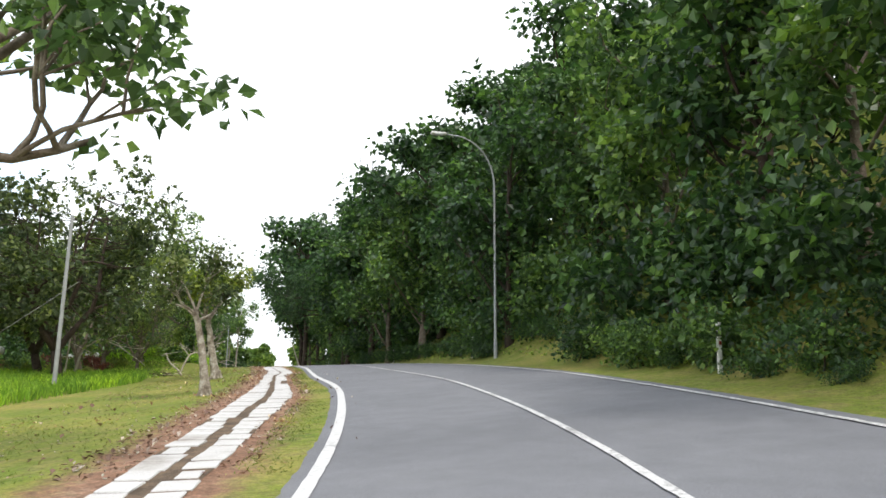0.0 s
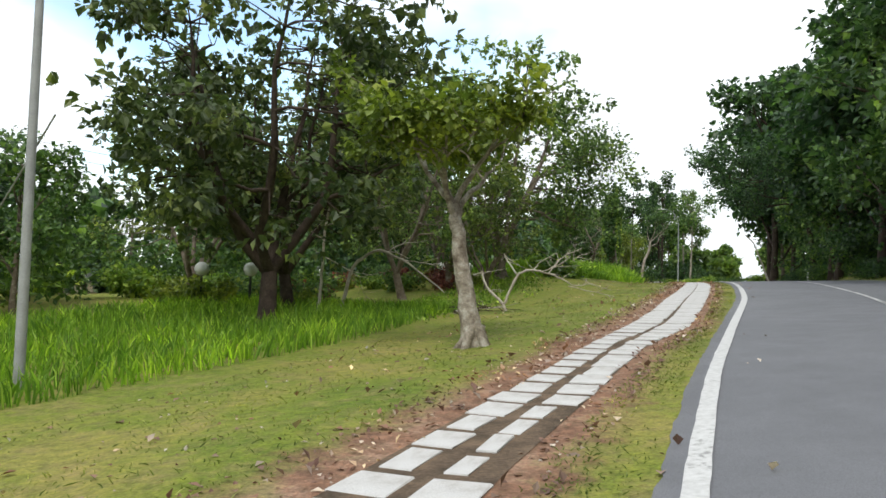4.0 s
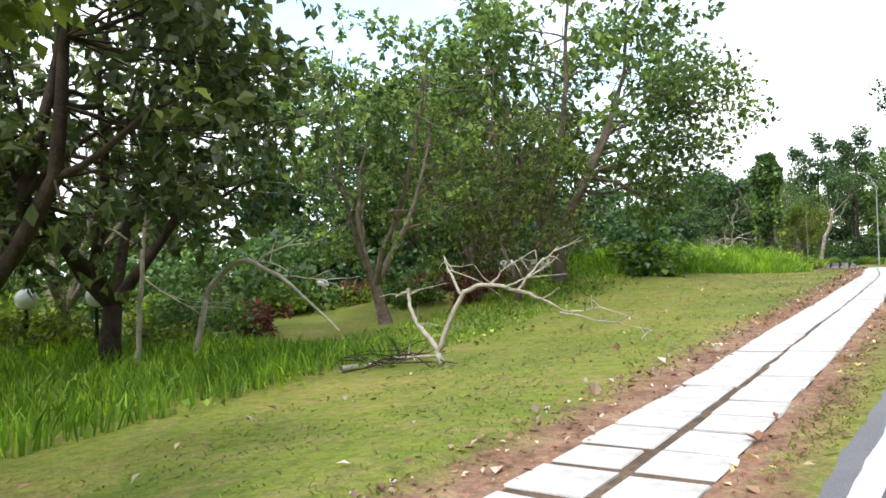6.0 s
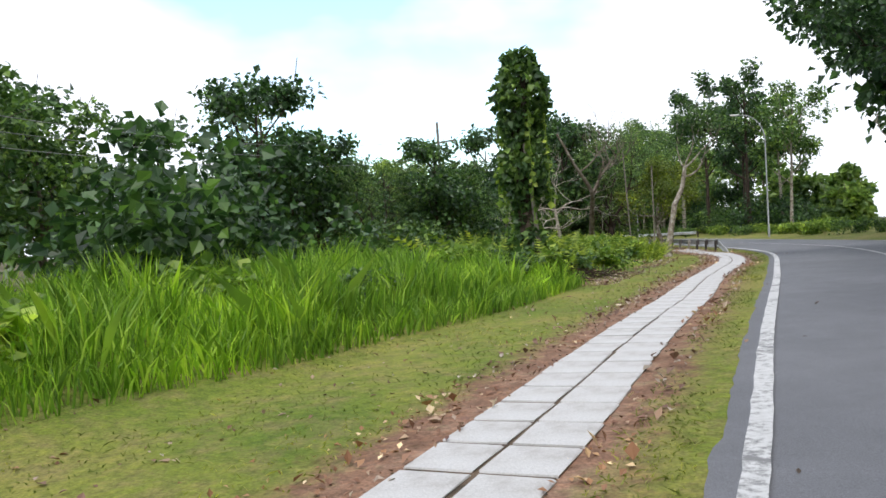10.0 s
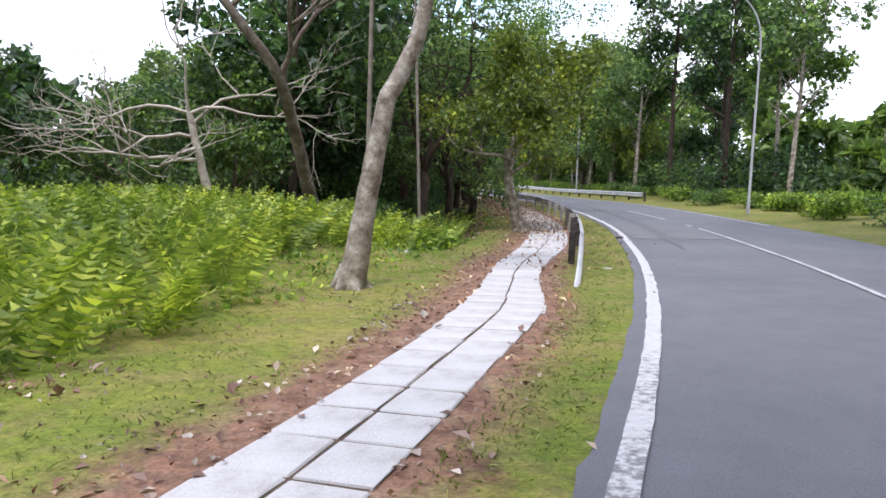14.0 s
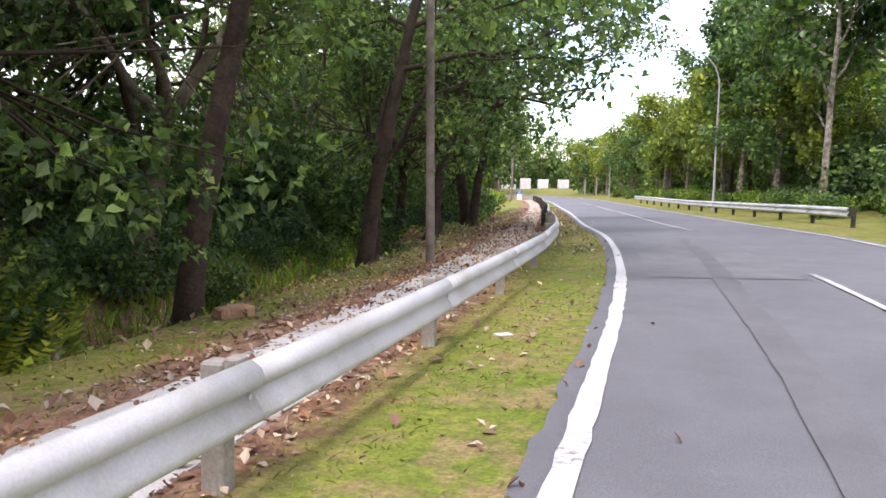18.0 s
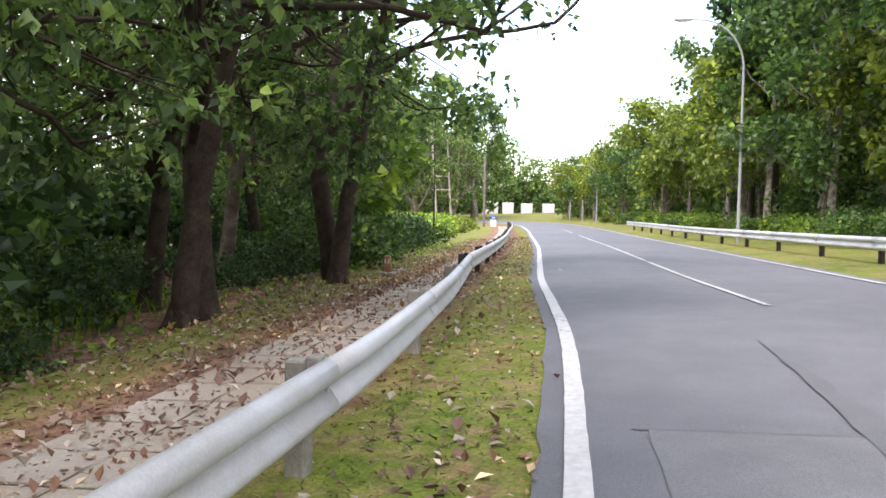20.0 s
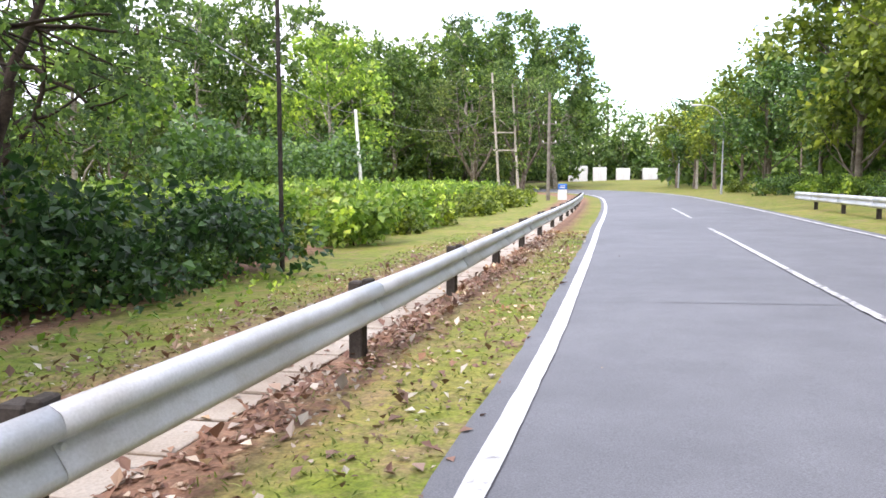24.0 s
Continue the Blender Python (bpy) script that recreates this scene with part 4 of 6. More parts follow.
def frame_tower():
    root = thing("timber_tower", pose(-15.3, 220.5, 0.2, 0, 0, 25), "pale timber pole frame with cross rungs, above the bushes", "timber tower")
    tube_part("leg", [(-1.5, 0, 0), (-2.6, 0, 16.0)], [0.2, 0.14], M_DEADWOOD, root)
    tube_part("leg", [(1.1, 0, 0), (0.2, 0, 14.5)], [0.2, 0.14], M_DEADWOOD, root)
    for h in (5.6, 8.0, 10.8):
        part("rung", box((3.0, 0.16, 0.2), (-0.55 - 0.06 * h, 0, h), 0.02), M_DEADWOOD, root)
    part("brace", box((2.9, 0.14, 0.16), (-1.1, 0, 9.4), 0.02, (0, 40, 0)), M_DEADWOOD, root)


far_pole()
frame_tower()
p2, p3 = spot(77.0, -22.0, 6.6), spot(117.2, -20.8, 9.6)
for k in range(3):
    cable(p2 + Vector((0, 0, -0.5 * k)), p3 + Vector((0.4 * k, 0, -0.6 * k)), 0.9)
    cable(p2 + Vector((0, 0, -0.5 * k)), spot(34, -30, 7.5 - 0.5 * k), 0.7)
cable(spot(235.2, -21.0, 7.2), spot(189.7, -9.0, 5.0), 0.5, 0.02)
cable(spot(235.2, -21.0, 7.2), Vector((-17.5, 220.5, 11.0)), 2.0, 0.02)
cable(Vector((-15.0, 220.5, 11.5)), spot(239.4, -5.6, 8.6), 1.0, 0.02)
cable(spot(29.0, -10.0, 4.2), spot(30.5, -15.5, 0.3), 0.02, 0.015)

# ---------- woodland: prototypes, then copies ----------
TREES = {
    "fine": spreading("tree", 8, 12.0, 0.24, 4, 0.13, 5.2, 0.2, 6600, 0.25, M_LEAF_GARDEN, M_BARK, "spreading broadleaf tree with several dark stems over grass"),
    "fine_olive": spreading("tree", 9, 11.0, 0.2, 5, 0.09, 4.8, 0.16, 6000, 0.22, M_LEAF_OLIVE, M_BARK, "olive-leaved tree with many forking stems", reach=(0.3, 0.7)),
    "dome": spreading("tree", 13, 11.0, 0.26, 5, 0.14, 5.4, 0.24, 9000, 0.27, M_LEAF_DOME, M_BARK_DARK, "dense dark olive tree with a domed crown", clumps=90),
    "olive": spreading("tree", 3, 11.0, 0.2, 4, 0.14, 4.6, 0.14, 7000, 0.3, M_LEAF_OLIVE, M_BARK, "olive-green broadleaf tree with tufted foliage", clumps=60),
    "edge": spreading("tree", 10, 11.5, 0.21, 3, 0.24, 5.0, 0.2, 8000, 0.19, M_LEAF_EDGE, M_BARK_DARK, "dark-green tree overhanging the footpath with fine leaves", clumps=70),
    "edge_mid": spreading("tree", 11, 12.0, 0.2, 3, 0.26, 5.0, 0.2, 7500, 0.2, M_LEAF_AIRY, M_BARK, "mid-green tree overhanging the guard rail with fine leaves", clumps=70),
    "grove": spreading("tree", 14, 20.0, 0.3, 3, 0.3, 5.6, 0.1, 7000, 0.48, M_LEAF_GROVE, M_BARK_PALE, "tall sunlit tree of the wood beyond the bushes", clumps=90, widest=0.5),
    "dark": tree("tree", 1, 12.0, 0.2, 4.4, 0.1, 3500, 0.39, M_LEAF_DARK, M_BARK_DARK, "dense dark-green broadleaf tree of the woodland", limbs=10, clump=0.26),
    "mid": tree("tree", 2, 12.5, 0.2, 4.3, 0.12, 3500, 0.38, M_LEAF_MID, M_BARK, "dense mid-green broadleaf tree of the woodland edge", limbs=10, clump=0.26),
    "tall": tree("tree", 4, 17.0, 0.2, 3.8, 0.38, 3200, 0.37, M_LEAF_MID, M_BARK_PALE, "tall slender tree with a pale trunk and high crown", limbs=9, clump=0.26),
    "tall_dark": tree("tree", 5, 18.0, 0.22, 3.4, 0.35, 3000, 0.37, M_LEAF_DARK, M_BARK_DARK, "tall dark tree with a narrow open crown", clump=0.25, limbs=10),
    "yellow": tree("tree", 6, 9.0, 0.15, 3.4, 0.08, 3300, 0.30, M_LEAF_YELLOW, M_BARK, "yellow-green broadleaf tree with full foliage", limbs=9),
    "low": tree("tree", 7, 7.5, 0.14, 3.8, 0.05, 3400, 0.34, M_LEAF_DARK, M_BARK_DARK, "low spreading dark-green tree clothed to the ground", clump=0.3, limbs=10),
    "sunny": tree("tree", 12, 13.0, 0.2, 4.8, 0.06, 3800, 0.4, M_LEAF_LIGHT, M_BARK_PALE, "sunlit yellow-green broadleaf tree beyond the bushes", limbs=12, clump=0.26),
}
SHRUBS = {
    "thicket": shrub("thicket", 20, 4.6, 5.2, 1350, 0.36, M_LEAF_DARK, "dense dark-green thicket covering the slope", clumps=26, category="thicket"),
    "thicket_mid": shrub("thicket", 26, 4.2, 4.8, 1350, 0.34, M_LEAF_MID, "dense mid-green thicket at the wood's edge", clumps=26, category="thicket"),
    "dark": shrub("shrub", 21, 2.4, 3.2, 1450, 0.2, M_LEAF_DARK, "dark-green leafy shrub of the undergrowth"),
    "mid": shrub("shrub", 22, 2.0, 2.8, 1200, 0.21, M_LEAF_MID, "mid-green leafy shrub at the wood's edge"),
    "light": shrub("shrub", 23, 1.4, 2.4, 950, 0.23, M_LEAF_LIGHT, "bright green low shrub in the undergrowth"),
    "yellow": shrub("shrub", 24, 1.3, 2.2, 900, 0.23, M_LEAF_YELLOW, "yellow-green shrub in the undergrowth"),
    "red": shrub("shrub", 25, 1.1, 1.6, 900, 0.2, M_LEAF_RED, "garden shrub with dark red leaves", aspect=0.3),
    "creeper": shrub("creeper", 27, 1.15, 2.3, 620, 0.34, M_LEAF_LIGHT, "broad-leaved creeper heaped over the bank", aspect=0.52, up=0.8, category="creeper"),
    "creeper_dark": shrub("creeper", 28, 1.2, 2.3, 620, 0.34, M_LEAF_MID, "dark broad-leaved creeper heaped over the bank", aspect=0.52, up=0.8, category="creeper"),
}
USED = set()


def put(kinds, key, s, d, scale, turn):
    """Stands a copy of a prototype at s, d; the first call moves the prototype itself."""
    first = (id(kinds), key) not in USED
    USED.add((id(kinds), key))
    return stand(kinds[key], s, d, scale, turn, 0.1, first)


def belt(kinds, keys, s0, s1, d0, d1, step_s, step_d, seed, size=(0.8, 1.2), skip=0.0, glades=()):
    """A belt of copies on a loosened grid in s and d, left open in round glades (s, d, radius)."""
    rng = np.random.default_rng(seed)
    for s in np.arange(s0, s1, step_s):
        for d in np.arange(d0, d1, step_d):
            if rng.uniform() >= skip:
                key, a, b, k, turn = keys[rng.integers(len(keys))], s + rng.uniform(-0.45, 0.45) * step_s, d + rng.uniform(-0.45, 0.45) * step_d, rng.uniform(*size), rng.uniform(0, 6.28)
                if all(math.hypot(a - p, b - q) > r for p, q, r in glades):
                    put(kinds, key, a, b, k, turn)


# the wooded hillside right of the first bend
belt(SHRUBS, ["dark", "mid", "dark"], 3, 104, 9.7, 10.2, 2.4, 2, 105, (0.6, 0.95))
belt(SHRUBS, ["dark", "mid"], 3, 20, 9.5, 9.8, 1.8, 2, 109, (0.28, 0.42))
belt(SHRUBS, ["thicket", "thicket", "thicket_mid"], 6, 104, 11.3, 12, 3.0, 3, 103, (0.75, 1.05))
belt(TREES, ["dark", "mid", "low"], 8, 50, 11.6, 12, 4.6, 4, 100, (0.8, 1.1))
belt(TREES, ["dark", "mid", "dark"], 50, 106, 11.0, 11.5, 4.6, 4, 107, (1.05, 1.35))
belt(TREES, ["dark", "mid", "tall_dark"], 104, 119, 11.6, 15, 4.4, 3.2, 108, (1.1, 1.45))
belt(TREES, ["dark", "mid", "dark"], 24, 104, 17.5, 18, 5.6, 5, 101, (1.1, 1.5))
belt(TREES, ["dark", "mid", "dark"], 56, 90, 9.8, 10.1, 5.2, 4, 110, (1.2, 1.45))
for key, s, d, k in (("dark", 113, 10.5, 1.9), ("tall_dark", 117, 11.5, 1.3), ("dark", 121, 13.5, 1.7)):
    put(TREES, key, s, d, k, s)
# left woods, from the start to the crest
for key, s, d, k in (("dome", 38.6, -12.8, 1.0), ("dome", 42.5, -14.6, 0.85), ("fine", 25.0, -18.2, 0.88), ("fine", 22.8, -20.5, 0.9), ("fine_olive", 21.0, -19.5, 0.95), ("mid", 37, -21, 0.55), ("mid", 31, -24, 0.55),
                     ("fine_olive", 44.8, -20.6, 0.9), ("fine", 51.4, -14.4, 0.9), ("fine", 58.4, -11.6, 1.2), ("fine_olive", 56.0, -13.8, 0.9), ("fine", 61.9, -16.2, 1.0), ("fine_olive", 54.4, -11.4, 0.62),
                     ("mid", 46, -29, 0.5), ("mid", 64, -25, 0.95), ("dark", 72, -27, 0.95), ("mid", 79, -30, 0.9), ("dark", 67, -33, 1.0), ("dark", 86, -31, 0.8),
                     ("edge_mid", 74.5, -24.6, 1.0), ("mid", 78, -25.5, 0.95), ("edge", 68, -21.0, 0.95), ("dark", 70, -25, 1.0), ("mid", 84, -28, 0.85)):
    put(TREES, key, s, d, k, s * 1.7)
belt(SHRUBS, ["mid", "thicket_mid", "light", "yellow", "thicket_mid"], 26, 62, -27, -21.5, 3.6, 3.2, 112, (0.8, 1.05), 0.0, ((42.0, -20.6, 2.4), (55.5, -21.0, 2.2)))
belt(SHRUBS, ["mid", "light", "yellow", "light"], 44, 62, -21, -14.5, 2.6, 2.6, 119, (0.5, 0.95), 0.25, ((49.0, -14.8, 1.7), (51.5, -17.2, 1.7), (54.0, -19.5, 1.7), (58.4, -14.0, 1.8), (59.6, -15.4, 1.5)))
for s, d, k in ((61.0, -9.3, 0.75), (62.6, -9.8, 0.85), (64.0, -9.2, 0.7), (66.5, -10.0, 0.9), (70.0, -9.0, 0.8), (74.5, -9.5, 0.9), (77.0, -8.0, 0.7)):
    put(SHRUBS, "creeper_dark" if int(s) % 2 else "creeper", s, d, k, s)
belt(SHRUBS, ["dark", "mid", "thicket"], 76, 92, -25, -15, 4.2, 4.2, 117, (0.75, 1.1), 0.0, ((75.0, -19.6, 2.6), (76.5, -21.6, 2.2)))
belt(SHRUBS, ["thicket", "thicket_mid"], 60, 76, -28, -24.5, 3.4, 3.4, 134, (0.8, 1.1))
# woods behind the fern bank
belt(TREES, ["dark", "mid", "dark"], 88, 113, -38, -26, 6.5, 6, 113, (0.6, 0.75))
belt(TREES, ["dark", "mid"], 114, 122, -36, -28, 6, 6.5, 129, (0.4, 0.5))
belt(SHRUBS, ["thicket", "thicket_mid"], 94, 118, -22, -17, 4.5, 4, 118, (0.6, 0.8))
put(TREES, "tall", 112, -33, 0.9, 1.0)
for key, s, d, k in (("mid", 103, -23.5, 0.6), ("dark", 108, -25, 0.62), ("mid", 113, -27, 0.7), ("dark", 98, -23, 0.62), ("dark", 94.5, -24.5, 0.85), ("edge", 100.5, -20.5, 0.62), ("edge", 106, -21, 0.6), ("dark", 101.8, -17.2, 0.55), ("mid", 104.6, -16.8, 0.58), ("edge", 107.5, -17.6, 0.58), ("dark", 110.5, -19.0, 0.5)):
    put(TREES, key, s, d, k, s)
for key, s, d, k in (("dark", 124, -12.3, 0.78), ("dark", 128, -13.5, 0.85), ("mid", 120.8, -13.2, 0.55), ("mid", 119.5, -16.5, 0.45), ("dark", 115, -17.5, 0.4), ("edge", 180.5, -11.8, 0.95), ("edge_mid", 177.5, -10.8, 1.0), ("edge", 186.2, -11.0, 0.9), ("edge", 189.0, -13.0, 0.75)):
    put(TREES, key, s, d, k, s)
# woods along the guard rail
belt(TREES, ["edge", "edge_mid", "edge"], 129, 182, -9.2, -8.5, 4.6, 4.5, 114, (0.9, 1.15))
belt(TREES, ["low", "dark", "mid", "dark"], 130, 150, -13.5, -12.5, 4.6, 4.5, 115, (0.8, 1.1))
belt(TREES, ["low", "dark"], 129, 150, -19, -18.5, 5.0, 4.5, 137, (0.9, 1.1))
belt(TREES, ["edge", "edge_mid"], 164, 184, -13.5, -12.5, 7.5, 4.5, 136, (0.75, 1.0))
belt(SHRUBS, ["thicket", "thicket_mid", "thicket_mid"], 126, 190, -17, -11.5, 3.6, 3.6, 127, (0.6, 0.95))
belt(SHRUBS, ["dark", "dark", "mid"], 122, 190, -10.2, -8.2, 2.0, 1.8, 116, (0.5, 0.85))
put(TREES, "edge", 178.5, -9.8, 0.75, 2.0)
for s, d, k in ((186.0, -8.6, 1.15), (188.4, -8.3, 1.2), (190.5, -8.6, 1.0), (183.0, -8.2, 1.0), (180.6, -8.4, 0.9), (185.0, -10.0, 1.4)):
    put(SHRUBS, "dark", s, d, k, s)
for s, d, k in ((167.6, -7.2, 1.0), (169.4, -7.0, 1.1), (171.2, -7.6, 1.25), (173.2, -7.4, 1.2), (175.4, -8.0, 1.2), (172.4, -9.4, 1.7)):
    put(SHRUBS, "mid", s, d, k, s)
for s, d, k in ((118.6, -6.2, 0.6), (120.2, -6.6, 0.7), (121.6, -7.0, 0.8), (123.4, -7.2, 0.8), (125.5, -8.0, 0.7), (119.4, -7.6, 0.8)):
    put(SHRUBS, "creeper", s, d, k, s)
for key, s, d, k in (("edge", 158.0, -6.2, 1.15), ("edge", 164.5, -5.9, 1.25), ("edge", 138.5, -7.6, 0.9)):
    put(TREES, key, s, d, k, s * 2.1)
# right of the second bend
belt(TREES, ["tall", "tall_dark", "tall_dark", "tall"], 149, 206, 13.8, 14.4, 4.8, 5.5, 120, (0.9, 1.2))
belt(TREES, ["tall", "mid", "dark"], 170, 206, 19, 20, 6.5, 5.5, 128, (0.7, 0.9))
belt(SHRUBS, ["thicket_mid", "thicket"], 148, 206, 16, 17, 4.0, 3, 124, (0.7, 1.0))
belt(TREES, ["mid", "yellow", "yellow"], 178, 246, 13.5, 16, 5.0, 4, 121, (0.95, 1.25))
belt(SHRUBS, ["light", "mid", "yellow", "light"], 120, 244, 11.8, 14.5, 3.6, 2.4, 122, (0.65, 1.05))
for s, d, k in ((196.5, 14.5, 1.0), (202.0, 13.2, 1.05), (207.5, 14.5, 1.0)):
    put(TREES, "tall_dark" if s < 200 else "tall", s, d, k, s)
for s, d, k in ((252, 13.5, 1.0), (258, 13.0, 1.1), (264, 13.0, 1.0), (270, 13.5, 1.1)):
    put(TREES, "yellow" if int(s) % 4 else "mid", min(s, S_END - 1), d + max(0, s - S_END), k, s)
# far end on the left
for key, s, d, k in (("sunny", 246, -27, 1.2), ("olive", 203, -22, 0.6), ("sunny", 199, -20, 0.55)):
    put(TREES, key, min(s, S_END - 1), d, k, s)
belt(SHRUBS, ["thicket_mid", "light", "thicket_mid"], 194, 250, -30, -24.5, 4.4, 4.0, 133, (1.1, 1.6))
for n, (x, y, k) in enumerate(((-58.2, 194.4, 1.19), (-59.6, 204.9, 1.41), (-57.9, 214.9, 1.6), (-49.3, 219.4, 1.46), (-48.5, 229.9, 1.41), (-39.6, 230.8, 1.13), (-37.1, 239.1, 1.31), (-26.7, 233.0, 1.4), (-23.1, 241.0, 1.48), (-14.9, 239.7, 1.34), (-19.0, 249.5, 1.2), (-68.0, 219.2, 1.55), (-49.2, 239.0, 1.34))):
    m = Matrix.Translation((x, y, -0.2)) @ Matrix.Rotation(n * 1.9, 4, "Z") @ Matrix.Scale(k * 0.92, 4)
    if n:
        copy_thing(TREES["grove"], m)
    else:
        TREES["grove"].matrix_basis = m
for x, y, k in ((-30, 257, 1.8), (-38, 254, 1.9), (-46, 259, 1.9), (-54, 262, 1.8)):
    copy_thing(TREES["olive" if y % 2 else "sunny"], Matrix.Translation((x, y, 0.0)) @ Matrix.Rotation(x, 4, "Z") @ Matrix.Scale(k, 4))
for key, x, y, k in (("fine", -15.5, 225.0, 1.8), ("fine_olive", -22.0, 223.0, 1.7)):
    copy_thing(TREES[key], Matrix.Translation((x, y, 0.0)) @ Matrix.Rotation(x, 4, "Z") @ Matrix.Scale(k, 4))
belt(SHRUBS, ["light", "yellow", "yellow", "light"], 193, 240, -16.5, -7.2, 2.5, 2.6, 131, (0.9, 1.3))
belt(SHRUBS, ["creeper", "creeper", "creeper_dark"], 84.5, 103, -13, -6.0, 1.5, 1.4, 132, (0.55, 0.9))


def far_wood(label, seed, material, fields, leaves=520, leaf=0.92):
    """Distant woodland in one mesh: trunks with forked limbs, and crowns of separate leaf sprays in clumps."""
    rng = np.random.default_rng(seed)
    stems, at_all, out_all = [], [], []
    for x, y, z, tall in fields:
        wide = tall * rng.uniform(0.3, 0.42)
        stems.append(tube_arrays([(x, y, z - 0.3), (x + 0.2, y, z + tall * 0.4), (x, y + 0.3, z + tall * 0.85)], [0.016 * tall, 0.012 * tall, 0.004 * tall], 6))
        m = 22
        h = rng.uniform(0.04, 0.95, m)
        a = rng.uniform(0, 6.28, m)
        r = wide * np.sin(np.pi * np.clip(h, 0.25, 0.97)) ** 0.6 * rng.uniform(0.35, 1.0, m)
        c = np.c_[x + r * np.cos(a), y + r * np.sin(a), z + h * tall]
        for k in range(0, m, 3):
            stems.append(tube_arrays([(x, y, z + h[k] * tall * 0.75), (c[k] + (x, y, z + h[k] * tall * 0.8)) / 2, c[k]], [0.007 * tall, 0.005 * tall, 0.002 * tall], 5))
        p, o = in_clumps(rng, c, wide * rng.uniform(0.22, 0.5, m), leaves)
        at_all.append(p)
        out_all.append(o)
    v, f = leaf_quads(rng, np.vstack(at_all), leaf, out=np.vstack(out_all))
    root = tagged(mesh_object("far_wood", v, f, material), label, "woodland", kind="stuff")
    v, f = joined(stems)
    mesh_object("trunks", v, f, M_BARK, root, smooth=True)


def wood_field(seed, along, level, step):
    """Places for distant trees: belts in s and d, and fields on the level beyond the bend."""
    rng = np.random.default_rng(seed)
    out = []
    for s0, s1, d0, d1, lo, hi in along:
        for s in np.arange(s0, s1, step):
            for d in np.arange(d0, d1, step):
                p = spot(min(s + rng.uniform(-3, 3), S_END - 1), d + rng.uniform(-3, 3))
                out.append((p.x, p.y, p.z, rng.uniform(lo, hi)))
    for x0, x1, y0, y1, lo, hi in level:
        for x in np.arange(x0, x1, step):
            for y in np.arange(y0, y1, step):
                out.append((x + rng.uniform(-3, 3), y + rng.uniform(-3, 3), 0.0, rng.uniform(lo, hi)))
    return out


far_wood("dark-green wooded crest of the hillside", 140, M_LEAF_DARK, wood_field(150, [(14, 112, 24, 38, 12, 16), (96, 146, 46, 58, 6, 8)], [], 6.5))
far_wood("dark wood behind the roadside trees", 141, M_LEAF_DARK, wood_field(151, [(24, 90, -46, -36, 6, 8), (130, 150, -36, -24, 6, 8.5), (150, 196, -40, -30, 4, 5.5)], [], 7.5))
far_wood("low sunlit bushes beyond the bend", 143, M_LEAF_GROVE, wood_field(153, [], [(-72, 50, 297, 301, 5.5, 9)], 3.8), 420, 0.8)
far_wood("sunlit mid-green woodland beyond the bend", 142, M_LEAF_GROVE, wood_field(152, [(176, 210, 26, 34, 13, 17), (136, 172, 22, 38, 5.5, 8), (206, 246, 20, 32, 10, 14)], [(-66, -18, 300, 322, 20, 26), (-18, 44, 302, 322, 14, 18), (10, 46, 232, 290, 10, 14), (-84, -40, 236, 292, 19, 25)], 8.0), 1300, 0.85)


# ---------- trees that stand apart ----------
def grown_tree(name, s, d, course, radii, bark, label, limbs, leaves, leaf, leaf_mat, spread=0.5, depth=2, seed=1, up=0.55, reach=1.5, lift=0.1, aspect=0.42, roots=True):
    """A tree whose trunk follows a given course: steps of metres along, metres right and metres up; limbs leave its upper part."""
    rng = np.random.default_rng(seed)
    root = thing(name, Matrix.Translation(spot(s, d, -0.08)), label, "tree")
    _, t = base(float(s))
    fwd, rgt = np.array([t[0], t[1], 0]), np.array([t[1], -t[0], 0])
    pts = np.array([a * fwd + b * rgt + np.array([0, 0, z]) for a, b, z in course])
    u = np.linspace(0, len(pts) - 1, 4 * len(pts))
    p = np.stack([np.interp(u, range(len(pts)), pts[:, k]) for k in range(3)], -1)
    p[1:-1] = (p[:-2] + 2 * p[1:-1] + p[2:]) / 4
    p[1:-1] += rng.normal(size=(len(p) - 2, 3)) * 0.012
    r = np.interp(u, range(len(pts)), radii)
    pieces = [tube_arrays(p, r, 11)]
    if roots:
        for k in range(5):
            a = k * 1.3 + rng.uniform(0, 0.5)
            o = np.array([math.cos(a), math.sin(a), 0])
            pieces.append(tube_arrays([p[0] + o * radii[0] * 0.3 + (0, 0, 0.45), p[0] + o * radii[0] * 0.9 + (0, 0, 0.15), p[0] + o * radii[0] * 1.7 + (0, 0, -0.05)], [radii[0] * 0.5, radii[0] * 0.4, radii[0] * 0.2], 6))
    tips = []
    for at, way, long in limbs:
        i = int(at * (len(p) - 1))
        w = way[0] * fwd + way[1] * rgt + np.array([0, 0, way[2]])
        limb = []
        grow(rng, p[i], w, long, r[i] * 0.55, depth, limb, tips, bend=0.45, lift=lift)
        v, f = joined(limb)
        mesh_object("limb", v, f, bark, root, smooth=True)
    v, f = joined(pieces)
    mesh_object("trunk", v, f, bark, root, smooth=True)
    if leaves:
        c = np.array(tips)
        at, out = in_clumps(rng, c, spread * rng.uniform(0.6, 1.3, len(c)), leaves)
        v, f = leaf_quads(rng, at, leaf, out=out, up=up, aspect=aspect)
        mesh_object("crown", v, f, leaf_mat, root)
    return root


